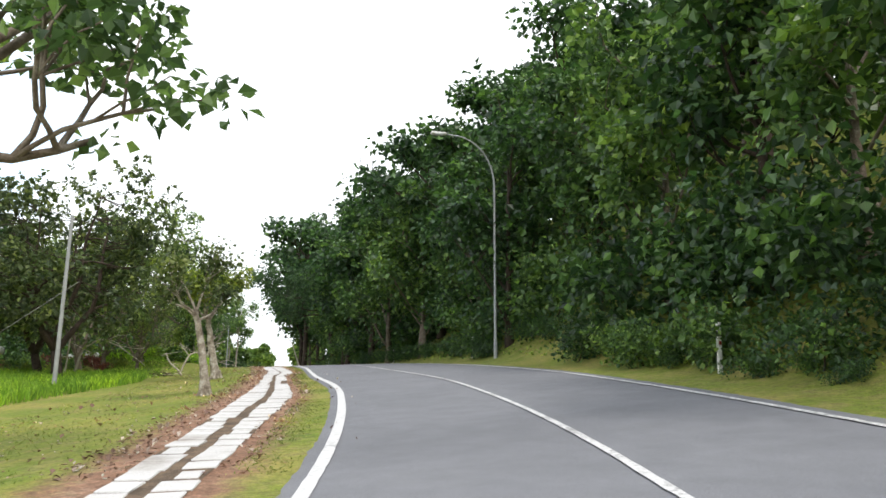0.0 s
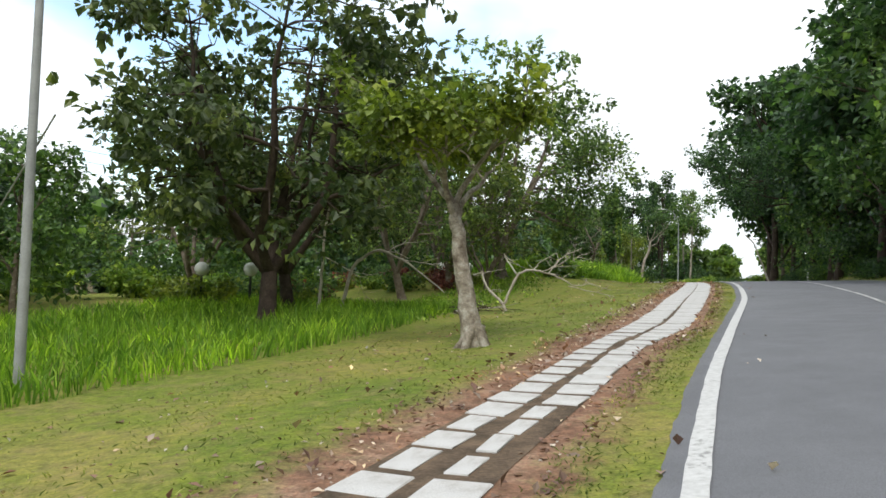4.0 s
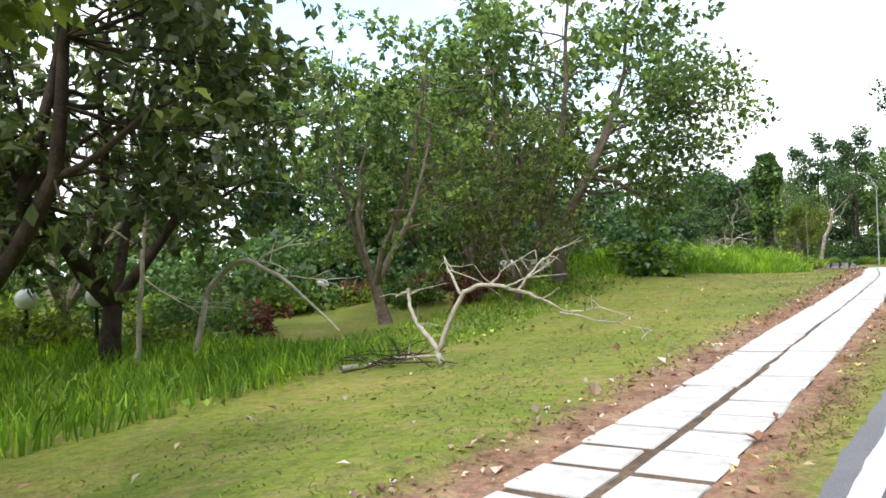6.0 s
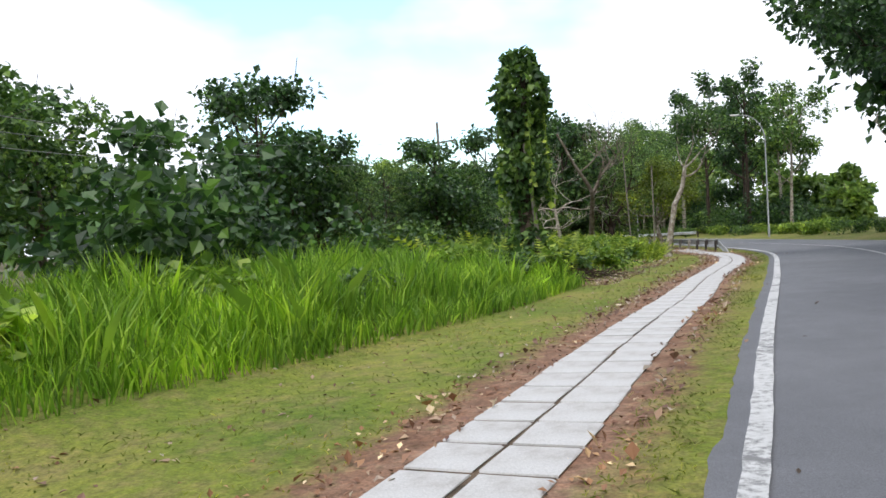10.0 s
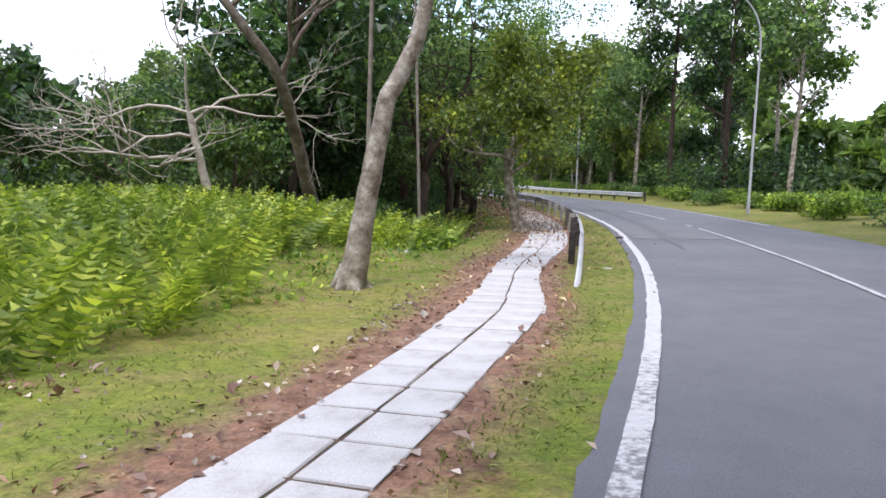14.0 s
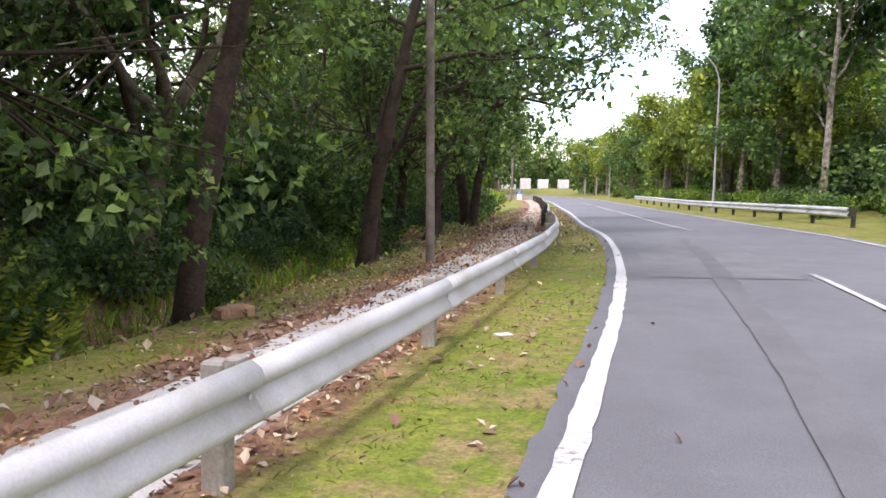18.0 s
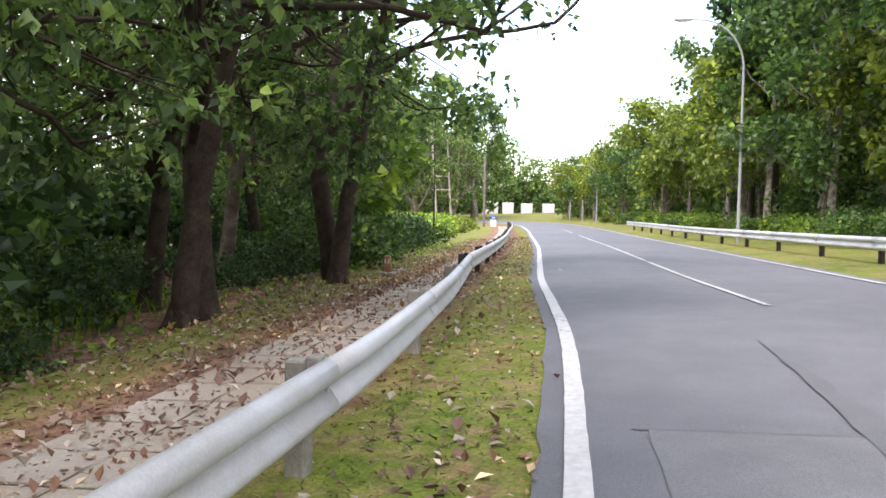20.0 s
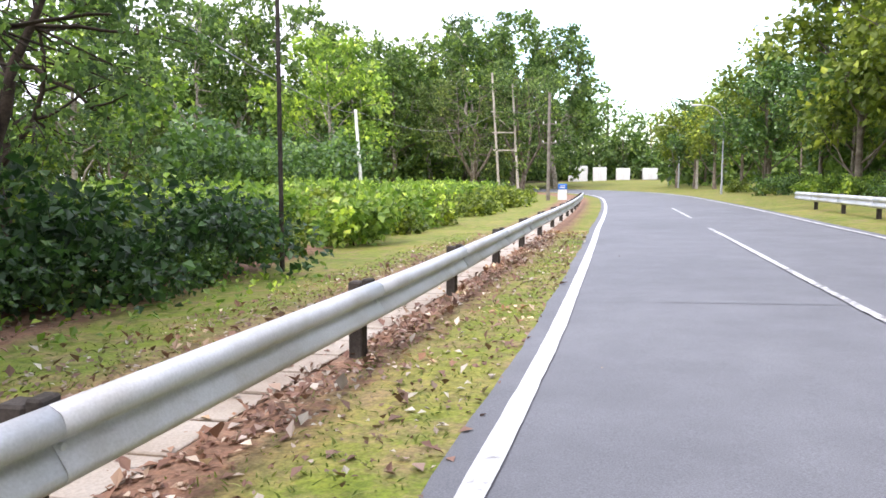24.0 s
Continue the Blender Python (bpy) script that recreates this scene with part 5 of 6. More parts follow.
# beside the slab path on the first rise
grown_tree("tree", 21.2, -4.12, [(0, 0, 0), (0.02, -0.07, 0.9), (0.0, -0.24, 1.8), (0.0, -0.42, 2.5)], [0.16, 0.115, 0.1, 0.09], M_BARK_PALE, "slim leaning tree with blotched pale bark on the verge",
           [(1.0, (0.2, -0.35, 1.3), 1.15), (1.0, (-0.2, 0.5, 1.2), 1.0), (0.95, (0.5, -0.7, 0.9), 1.0), (0.97, (-0.4, -0.6, 1.0), 1.0), (0.9, (0.2, 0.9, 0.6), 0.8)], 1700, 0.14, M_LEAF_DOME, 0.3, 2, 31, lift=0.05)
grown_tree("tree", 34.4, -5.1, [(0, 0, 0), (0.05, -0.2, 1.0), (0.1, -0.42, 2.1), (0.2, -0.55, 2.8)], [0.24, 0.17, 0.14, 0.12], M_BARK_PALE, "slim leaning tree with a flat yellow-green crown on the verge",
           [(1.0, (0.2, -0.9, 0.9), 1.8), (1.0, (0.1, 0.8, 1.2), 1.6), (0.95, (0.8, 0.1, 1.0), 1.5), (0.9, (-0.7, -0.2, 1.0), 1.5), (0.98, (-0.2, -0.3, 1.4), 1.4)], 4200, 0.16, M_LEAF_YELLOW, 0.46, 2, 32, 0.7, lift=0.04)
grown_tree("tree", 6.2, -6.3, [(0, 0, 0), (0, 0.1, 1.5), (0.3, 0.4, 3.4), (0.6, 0.8, 4.8)], [0.26, 0.2, 0.17, 0.14], M_BARK, "tree with long limbs reaching over the verge",
           [(1.0, (1.2, 0.8, 0.5), 2.8), (1.0, (0.6, 0.9, 0.7), 2.6), (0.9, (1.3, 0.2, 0.7), 2.6), (0.9, (0.8, -0.4, 0.9), 2.2), (0.8, (1.0, 1.0, 0.35), 2.4)], 2600, 0.19, M_LEAF_EDGE, 0.42, 2, 33, 0.5)
grown_tree("tree", 173.0, -8.6, [(0, 0, 0), (-0.5, 0.6, 1.8), (-1.3, 1.7, 3.3), (-2.0, 2.5, 3.9)], [0.1, 0.075, 0.055, 0.04], M_BARK_DARK, "young tree leaning over the footpath with large pale leaves",
           [(1.0, (-0.8, 0.5, -0.3), 1.0), (1.0, (-0.3, 1.0, 0.0), 0.9), (0.85, (-0.9, -0.2, -0.2), 1.0), (0.9, (0.1, 0.9, 0.3), 1.0), (0.7, (-0.6, 0.6, -0.3), 0.9)], 230, 0.36, M_LEAF_LIGHT, 0.4, 1, 40, 0.7, lift=-0.06, aspect=0.72)
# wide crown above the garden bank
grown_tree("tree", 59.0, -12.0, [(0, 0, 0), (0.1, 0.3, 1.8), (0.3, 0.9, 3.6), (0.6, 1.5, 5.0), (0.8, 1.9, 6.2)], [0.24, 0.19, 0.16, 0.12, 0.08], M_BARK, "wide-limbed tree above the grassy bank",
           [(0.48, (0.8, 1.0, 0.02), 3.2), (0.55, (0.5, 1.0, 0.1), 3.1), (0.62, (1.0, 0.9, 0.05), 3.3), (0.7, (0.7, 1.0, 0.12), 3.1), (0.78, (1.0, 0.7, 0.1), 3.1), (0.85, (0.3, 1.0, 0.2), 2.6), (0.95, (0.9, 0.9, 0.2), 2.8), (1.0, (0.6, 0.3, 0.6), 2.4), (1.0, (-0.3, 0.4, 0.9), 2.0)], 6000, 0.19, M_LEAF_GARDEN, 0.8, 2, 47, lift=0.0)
grown_tree("dead_tree", 42.4, -13.4, [(0, 0, 0), (0.0, 0.1, 1.4), (0.1, 0.1, 2.8), (0.1, 0.3, 3.9)], [0.055, 0.048, 0.04, 0.03], M_DEADWOOD, "slender dead tree with bleached forking boughs at the wood's edge",
           [(0.75, (-0.1, 1.0, 0.25), 2.0), (0.9, (-0.3, -1.0, 0.35), 1.9), (1.0, (0.1, 0.8, 0.5), 1.9), (0.6, (-0.4, -0.9, 0.1), 1.7), (1.0, (-0.2, -0.5, 1.0), 1.8), (0.5, (0.0, 1.0, -0.1), 1.5)], 0, 0.2, M_LEAF_MID, 0.4, 2, 48, lift=0.0)
# long limbs over the footpath and the lane
for s, d, seed, far in ((141.5, -6.6, 41, 1.0), (149.5, -6.4, 42, 1.0), (157.5, -6.3, 43, 1.2), (163.6, -5.6, 46, 1.3)):
    grown_tree("tree", s, d, [(0, 0, 0), (0.1, 0.2, 2.0), (0.2, 0.7, 4.5), (0.3, 1.2, 7.0), (0.4, 1.5, 8.6)], [0.24, 0.19, 0.16, 0.12, 0.09], M_BARK_DARK, "dark-trunked tree whose leafy limbs reach over the road",
               [(0.62, (-0.3, 1.0, 0.1), 3.4 * far), (0.72, (0.4, 1.0, 0.15), 4.2 * far), (0.85, (-0.2, 1.0, 0.2), 4.4 * far), (0.95, (0.3, 1.0, 0.3), 4.2 * far), (1.0, (-0.6, 0.5, 0.8), 2.6), (1.0, (0.5, 0.6, 0.9), 2.4), (0.8, (-0.9, -0.3, 0.4), 2.4), (0.7, (0.8, -0.5, 0.4), 2.4)], 7500, 0.17, M_LEAF_EDGE, 0.85, 2, seed, lift=0.01)
# by the fern bank, curved trunk
grown_tree("tree", 109.9, -5.3, [(0, 0, 0), (0, 0.22, 1.3), (0, 0.42, 2.5), (0.05, 0.56, 3.2), (0.15, 1.0, 4.1), (0.2, 1.2, 5.3)], [0.25, 0.185, 0.16, 0.15, 0.13, 0.11], M_BARK_PALE, "curving pale tree trunk with a dark foot on mown grass",
           [(1.0, (0.3, 0.9, 0.8), 2.4), (1.0, (-0.1, 0.2, 1.2), 1.8), (0.95, (0.6, 1.3, 0.5), 2.4), (1.0, (0.2, -0.7, 1.0), 1.6)], 1300, 0.2, M_LEAF_MID, 0.5, 2, 34)
# leaning tree behind the rail
grown_tree("tree", 127.6, -4.2, [(0, 0, 0), (-0.2, -0.3, 0.9), (-0.45, -0.55, 1.9), (-0.55, -0.6, 2.8), (-0.2, -0.3, 4.2)], [0.27, 0.215, 0.17, 0.135, 0.09], M_BARK_PALE, "leaning pale tree with a scarred foot behind the rail",
           [(0.7, (-0.8, 0.6, 0.7), 2.2), (0.8, (-0.5, 1.0, 0.7), 2.4), (1.0, (0.2, 0.8, 0.9), 2.2), (1.0, (-0.6, -0.3, 1.0), 2.0), (0.6, (-0.9, 0.1, 0.4), 1.6), (0.9, (0.8, 0.4, 0.8), 2.0), (0.75, (-1.0, -0.6, 0.3), 2.2), (0.6, (-0.6, 0.9, 0.3), 1.8)], 9000, 0.17, M_LEAF_YELLOW, 0.75, 2, 35)
# dark leaning tree with bleached dead limbs above the ferns
grown_tree("tree", 120.8, -10.2, [(0, 0, 0), (-1.2, 0, 1.6), (-2.6, 0.1, 3.4), (-4.0, 0.2, 4.7), (-5.4, -1.0, 6.6), (-6.0, -2.0, 8.6)], [0.26, 0.2, 0.17, 0.14, 0.1, 0.07], M_BARK, "leaning dark tree with bare limbs above the ferns",
           [(0.55, (-0.6, 0.5, 1.2), 3.0), (0.6, (0.2, 0.6, 1.3), 3.2), (0.75, (0.3, 1.0, 0.9), 2.6)], 0, 0.2, M_LEAF_MID, 0.4, 3, 36)
grown_tree("dead_tree", 117.5, -12.2, [(0, 0, 0), (-0.3, -0.2, 1.5), (-0.7, -0.4, 3.2)], [0.16, 0.12, 0.09], M_DEADWOOD, "dead tree with a tangle of bleached bare branches",
           [(1.0, (-0.7, -0.9, 0.35), 2.6), (0.9, (-0.9, -0.4, 0.2), 2.4), (1.0, (-0.4, 0.6, 0.6), 2.4), (0.8, (-1.0, 0.2, 0.1), 2.2), (1.0, (-0.2, -0.4, 1.2), 2.2), (0.7, (-0.6, -1.0, 0.0), 2.2), (0.95, (0.2, 1.0, 0.9), 2.6)], 0, 0.2, M_LEAF_MID, 0.4, 3, 37, lift=0.0)
# right verge, dark crown over the road near the crest
grown_tree("tree", 93.0, 9.2, [(0, 0, 0), (0, -0.3, 3.0), (0.2, -0.7, 6.5), (0.2, -1.2, 9.4)], [0.3, 0.24, 0.2, 0.15], M_BARK_DARK, "large dark-crowned tree at the foot of the hillside",
           [(0.8, (0.2, -1.0, 0.12), 5.4), (0.9, (0.6, -1.0, 0.12), 5.2), (1.0, (-0.1, -1.0, 0.15), 5.0), (0.75, (0.4, -1.0, 0.2), 4.6), (1.0, (-0.5, 0.4, 1.0), 3.0), (1.0, (0.8, -0.2, 0.8), 3.0)], 11000, 0.22, M_LEAF_DARK, 0.95, 2, 38, lift=0.0)
# thin bare trunk leaning at the far verge beyond the crest
grown_tree("tree", 106.0, 8.0, [(0, 0, 0), (0.2, -0.7, 2.2), (0.2, -1.6, 4.6), (0.1, -2.5, 5.4)], [0.13, 0.1, 0.07, 0.05], M_DEADWOOD, "thin pale trunk leaning out of the hillside wood",
           [(1.0, (0.1, -0.8, 0.6), 0.8)], 0, 0.2, M_LEAF_DARK, 0.5, 1, 39)


def vine_tree(s, d, tall):
    """A dead trunk wrapped in climbing plants, with hanging strands."""
    rng = np.random.default_rng(50)
    root = thing("vine_clad_tree", Matrix.Translation(spot(s, d, -0.1)), "tall trunk wrapped in broad-leaved climbing vines", "tree")
    z = np.linspace(0, tall, 9)
    v, f = tube_arrays(np.c_[0.03 * z * np.sin(z), 0.04 * z, z], np.linspace(0.42, 0.2, 9), 12)
    mesh_object("trunk", v, f, M_BARK_DARK, root, smooth=True)
    n = 2600
    h = tall * (0.12 + 0.9 * rng.uniform(0, 1, n) ** 0.8)
    wide = 0.45 + 0.3 * np.sin(np.clip((h / tall - 0.35) / 0.65, 0, 1) * np.pi * 0.85) + 0.2 * np.sin(h * 2.2)
    a = rng.uniform(0, 2 * np.pi, n)
    rr = wide * rng.uniform(0.75, 1.1, n)
    out = np.c_[np.cos(a), np.sin(a), np.zeros(n)]
    at = out * rr[:, None] + np.c_[0 * h, 0.04 * h, h]
    v, f = leaf_quads(rng, at, 0.27, aspect=0.5, out=out * 0.4, up=0.3, droop=0.9)
    mesh_object("vine", v, f, M_LEAF_MID, root)
    for k in range(9):
        a = rng.uniform(0, 6.28)
        top = np.array([math.cos(a) * 0.75, math.sin(a) * 0.75, tall * rng.uniform(0.6, 0.9)])
        low = top * np.array([1.25, 1.25, 0]) + np.array([0, 0, tall * rng.uniform(0.15, 0.4)])
        m = 26
        u = np.linspace(0, 1, m)[:, None]
        p = top * (1 - u) + low * u
        cord = tube_arrays(p, np.full(m, 0.012), 4)
        v1, f1 = joined([cord, leaf_quads(rng, p, 0.24, aspect=0.5, up=0.2, droop=1.2)])
        mesh_object("hanging_strand", v1, f1, M_LEAF_LIGHT, root)


vine_tree(88.8, -8.3, 7.7)


def brush_pile(s, d):
    """A bleached fallen branch: two arms from one foot, arched over, with long bare twigs."""
    rng = np.random.default_rng(60)
    root = thing("fallen_branch", Matrix.Translation(spot(s, d, 0.0)), "bleached fallen branch arched over the grass", "branch")
    _, t = base(float(s))
    fwd, rgt = np.array([t[0], t[1], 0]), np.array([t[1], -t[0], 0])

    def twig(points, r0, r1):
        p = np.array([a * rgt + b * fwd + np.array([0, 0, max(c, 0.02)]) for a, b, c in points])
        u = np.linspace(0, len(p) - 1, 3 * len(p))
        q = np.stack([np.interp(u, range(len(p)), p[:, k]) for k in range(3)], -1)
        q[1:-1] = (q[:-2] + 2 * q[1:-1] + q[2:]) / 4 + rng.normal(size=(len(q) - 2, 3)) * 0.012
        v, f = tube_arrays(q, np.linspace(r0, r1, len(q)), 6)
        mesh_object("twig", v, f, M_DEADWOOD, root, smooth=True)
        return q

    ends = [twig([(0.02, 0, 0), (-0.12, 0.05, 0.25), (-0.55, 0.15, 0.6), (-0.85, 0.2, 0.95), (-0.95, 0.3, 1.35)], 0.06, 0.03),
            twig([(-0.1, 0.02, 0.2), (0.12, 0.1, 0.75), (0.35, 0.2, 1.3), (0.75, 0.35, 1.42), (1.3, 0.5, 1.3), (1.7, 0.6, 1.15)], 0.055, 0.03),
            twig([(-0.95, 0.3, 1.3), (-1.25, 0.3, 1.2)], 0.03, 0.012), twig([(1.7, 0.6, 1.15), (2.1, 0.8, 0.9), (2.6, 1.0, 1.0)], 0.025, 0.012),
            twig([(0.3, 0.2, 1.25), (-0.1, 0.4, 1.7), (-0.25, 0.5, 1.95)], 0.03, 0.012), twig([(1.3, 0.5, 1.3), (1.6, 0.7, 1.75), (1.9, 0.9, 2.05)], 0.028, 0.01),
            twig([(1.9, 0.9, 0.9), (2.6, 1.2, 0.75), (3.3, 1.5, 0.6)], 0.02, 0.008), twig([(-0.1, 0, 0.15), (-0.6, 0.1, 0.1), (-1.1, 0.1, 0.05)], 0.03, 0.012),
            twig([(1.1, 0.4, 1.35), (1.5, 0.5, 1.5), (2.0, 0.7, 1.9)], 0.02, 0.008), twig([(0.8, 0.4, 1.4), (1.0, 0.6, 1.7), (1.5, 0.8, 2.0)], 0.02, 0.008)]
    for q in ends:
        for k in range(4):
            a = q[rng.integers(len(q) // 2, len(q))]
            w = rng.normal(size=3) * np.array([0.35, 0.35, 0.25]) + rgt * 0.25
            b = a + w * 0.6
            c = a + w * 1.1 + np.array([0, 0, rng.uniform(-0.1, 0.12)])
            b[2], c[2] = max(b[2], 0.03), max(c[2], 0.02)
            v, f = tube_arrays([a, b, c], [0.013, 0.009, 0.004], 4)
            mesh_object("twig", v, f, M_DEADWOOD, root, smooth=True)


brush_pile(44.7, -7.6)


def stick_heap(s, d, wide, seed, label, count=26):
    rng = np.random.default_rng(seed)
    root = thing("brushwood_heap", Matrix.Translation(spot(s, d, 0.0)), label, "brushwood")
    for k in range(count):
        a = rng.uniform(0, 6.28)
        p = rng.normal(size=3) * np.array([wide * 0.3, wide * 0.3, 0])
        q = p + np.array([math.cos(a), math.sin(a), 0]) * rng.uniform(0.5, 1.1)
        p[2], q[2] = rng.uniform(0.02, 0.2), rng.uniform(0.02, 0.45)
        m = (p + q) / 2 + rng.normal(size=3) * 0.06
        v, f = tube_arrays([p, m, q], [0.015, 0.011, 0.005], 5)
        mesh_object("stick", v, f, M_BARK_DARK, root, smooth=True)


grown_tree("dead_bough", 43.6, -13.2, [(0, 0, 0), (0.1, 0.3, 1.6), (0.3, 1.2, 2.3), (0.5, 2.4, 1.7), (0.6, 3.6, 0.8)], [0.07, 0.06, 0.05, 0.035, 0.015], M_DEADWOOD, "bleached dead bough sweeping down out of the thicket",
           [(0.5, (0.2, 1.0, -0.1), 1.2), (0.7, (-0.1, 1.0, -0.2), 1.0), (0.6, (0.3, 0.6, 0.8), 1.0)], 0, 0.2, M_LEAF_MID, 0.4, 1, 45, lift=0.0, roots=False)
stick_heap(88.5, -5.9, 1.25, 61, "dark heap of dead roots and sticks on the verge", 56)
stick_heap(86.4, -6.2, 1.2, 64, "brown heap of dead roots below the creepers", 40)
stick_heap(19.5, -10.2, 1.2, 62, "heap of dead brown twigs in the grass")
stick_heap(44.6, -8.6, 1.3, 63, "heap of dead brown twigs below the trees")


def log(s, d, long, r, turn, label):
    root = thing("log", Matrix.Translation(spot(s, d, r * 0.7)) @ pose(0, 0, 0, 0, 0, turn), label, "log")
    x = np.linspace(-long / 2, long / 2, 5)
    v, f = tube_arrays(np.c_[x, 0.05 * np.sin(3 * x), 0 * x], np.linspace(r, r * 0.7, 5), 8)
    mesh_object("stem", v, f, M_DEADWOOD, root, smooth=True)


log(18.3, -9.8, 1.5, 0.035, 40, "pale dead stick lying in the grass")
log(44.8, -9.0, 2.4, 0.06, 70, "pale fallen pole leaning in the undergrowth")


# ---------- small built things ----------
def garden_lamp(s, d, tall, label):
    root = thing("garden_lamp", Matrix.Translation(spot(s, d, -0.05)), label, "garden lamp", "globe lamps along the garden wall")
    v, f = tube_arrays([(0, 0, 0), (0, 0, tall)], [0.05, 0.04], 8)
    mesh_object("column", v, f, M_BLACK, root, smooth=True)
    bm = bmesh.new()
    bmesh.ops.create_uvsphere(bm, u_segments=18, v_segments=12, radius=0.26, matrix=Matrix.Translation((0, 0, tall + 0.22)))
    part("globe", bm, M_GLOBE, root, "white glass globe", True)
    bm = bmesh.new()
    bmesh.ops.create_cone(bm, segments=10, radius1=0.09, radius2=0.12, depth=0.06, cap_ends=True, matrix=Matrix.Translation((0, 0, tall)))
    part("collar", bm, M_BLACK, root)


M_GLOBE = two_scale("opal_glass", [(0.3, (0.86, 0.86, 0.85)), (0.7, (0.92, 0.92, 0.91))], 2, 30, 0.25, 0.0, 0.001, 0.03)
for s, d, h in ((59.6, -15.4, 1.05), (64.2, -16.6, 1.05), (65.4, -16.8, 1.05), (66.4, -17.6, 0.95), (67.0, -15.7, 1.0), (42.6, -18.4, 1.6), (43.6, -17.0, 1.6), (56.0, -21.3, 1.25), (24.0, -17.9, 1.9)):
    garden_lamp(s, d, h - 0.45, "white globe garden lamp among shrubs")
for s, d, k in ((50.2, -19.2, 0.9), (55.0, -13.6, 0.6), (58.5, -17.5, 0.9), (60.3, -18.2, 0.9), (62.3, -18.6, 0.8), (57.6, -20.8, 1.0), (48.5, -17.0, 0.9)):
    put(SHRUBS, "red", s, d, k, s)
for s, d, k in ((57.6, -13.0, 0.5), (58.8, -13.6, 0.45), (56.6, -12.6, 0.4)):
    put(SHRUBS, "yellow", s, d, k, s)
for s, d, k in ((58.2, -15.0, 0.8), (59.6, -15.4, 0.8), (57.0, -14.6, 0.7)):
    put(SHRUBS, "red", s, d, k, s)
for s, d in ((61.0, -16.8), (59.2, -16.6), (56.9, -20.2), (64.0, -17.9), (67.6, -17.6), (68.2, -17.2), (43.4, -19.4), (42.0, -19.4), (54.8, -21.8)):
    put(SHRUBS, "yellow", s, d, 0.55, s)


def garden_wall():
    root = thing("garden_wall", Matrix.Translation(spot(69.6, -17.4, -0.1)) @ pose(0, 0, 0, 0, 0, heading(69.6) + 40), "low grey rendered garden wall behind the shrubs", "garden wall")
    part("wall", box((0.16, 5.0, 0.9), (0, 0, 0.45), 0.02), M_CONCRETE, root)
    part("coping", box((0.26, 5.1, 0.07), (0, 0, 0.935), 0.012), M_WHITE, root)
    for y in (-2.4, 0, 2.4):
        part("pier", box((0.26, 0.26, 1.15), (0, y, 0.575), 0.02), M_CONCRETE, root)


garden_wall()


def milestone(s, d):
    root = thing("milestone", Matrix.Translation(spot(s, d, -0.03)) @ pose(0, 0, 0, 0, 0, heading(s) + 8), "weathered orange-brown kilometre stone with a white number", "milestone")
    stone = two_scale("painted_stone", [(0.3, (0.22, 0.11, 0.06)), (0.7, (0.42, 0.25, 0.15))], 6, 40, 0.9, 0.5, 0.01, 0.3)
    bm = box((0.26, 0.18, 0.5), (0, 0, 0.32), 0.03)
    for v in bm.verts:
        if v.co.z > 0.5:
            v.co.x *= 0.72
    part("stone", bm, stone, root)
    part("plinth", box((0.5, 0.36, 0.12), (0, 0, 0.06), 0.02), M_CONCRETE, root)
    for x in (-0.05, 0.04):
        part("number_bar", box((0.035, 0.01, 0.13), (x, -0.094, 0.42), 0.003), M_WHITE, root, "white painted bar")


milestone(166.3, -4.95)


def sign_block(s, d):
    root = thing("distance_stone", Matrix.Translation(spot(s, d, -0.05)) @ pose(0, 0, 0, 0, 0, heading(s) + 5), "white roadside stone with a blue top", "distance stone")
    part("block", box((0.75, 0.3, 0.95), (0, 0, 0.475), 0.03), M_WHITE, root)
    part("top", box((0.79, 0.34, 0.5), (0, 0, 1.18), 0.06), M_BLUE, root, "blue painted top")
    for k in range(2):
        part("text_bar", box((0.45, 0.01, 0.06), (0, -0.176, 1.25 - 0.14 * k), 0.003), M_WHITE, root, "white bar of lettering")


sign_block(240.5, -4.4)


def trailer(x, y, turn, wide, tall, label):
    """A parked box trailer seen from behind."""
    root = thing("box_trailer", pose(x, y, 0.15, 0, 0, turn), label, "trailer", "trailers parked in a row")
    part("body", box((wide, 4.0, tall), (0, 2.0, 1.2 + tall / 2), 0.05), M_WHITE, root)
    for k in (-1, 1):
        part("door", box((wide / 2 - 0.1, 0.05, tall - 0.25), (k * wide / 4, -0.027, 1.2 + tall / 2), 0.02), M_WHITE, root)
        part("lock_rod", box((0.05, 0.05, tall - 0.4), (k * 0.25, -0.08, 1.2 + tall / 2), 0.01), M_ZINC, root)
    part("chassis", box((wide * 0.7, 3.9, 0.25), (0, 2.0, 1.05), 0.03), M_BLACK, root)
    part("bumper", box((wide * 0.9, 0.12, 0.16), (0, 0.1, 0.6), 0.02), M_BLACK, root)
    for k in (-1, 1):
        for yy in (1.2, 2.4):
            bm = bmesh.new()
            bmesh.ops.create_cone(bm, segments=18, radius1=0.5, radius2=0.5, depth=0.32, cap_ends=True, matrix=pose(k * wide * 0.38, yy, 0.5, 0, 90, 0))
            part("wheel", bm, M_BLACK, root)


for x, y, w, h in ((-25.0, 286.4, 4.2, 3.5), (-20.4, 287.8, 3.0, 3.2), (-15.5, 289.0, 3.0, 3.0), (-9.9, 290.4, 3.1, 3.0)):
    trailer(x, y, 14, w, h, "white box trailer parked beyond the bend")


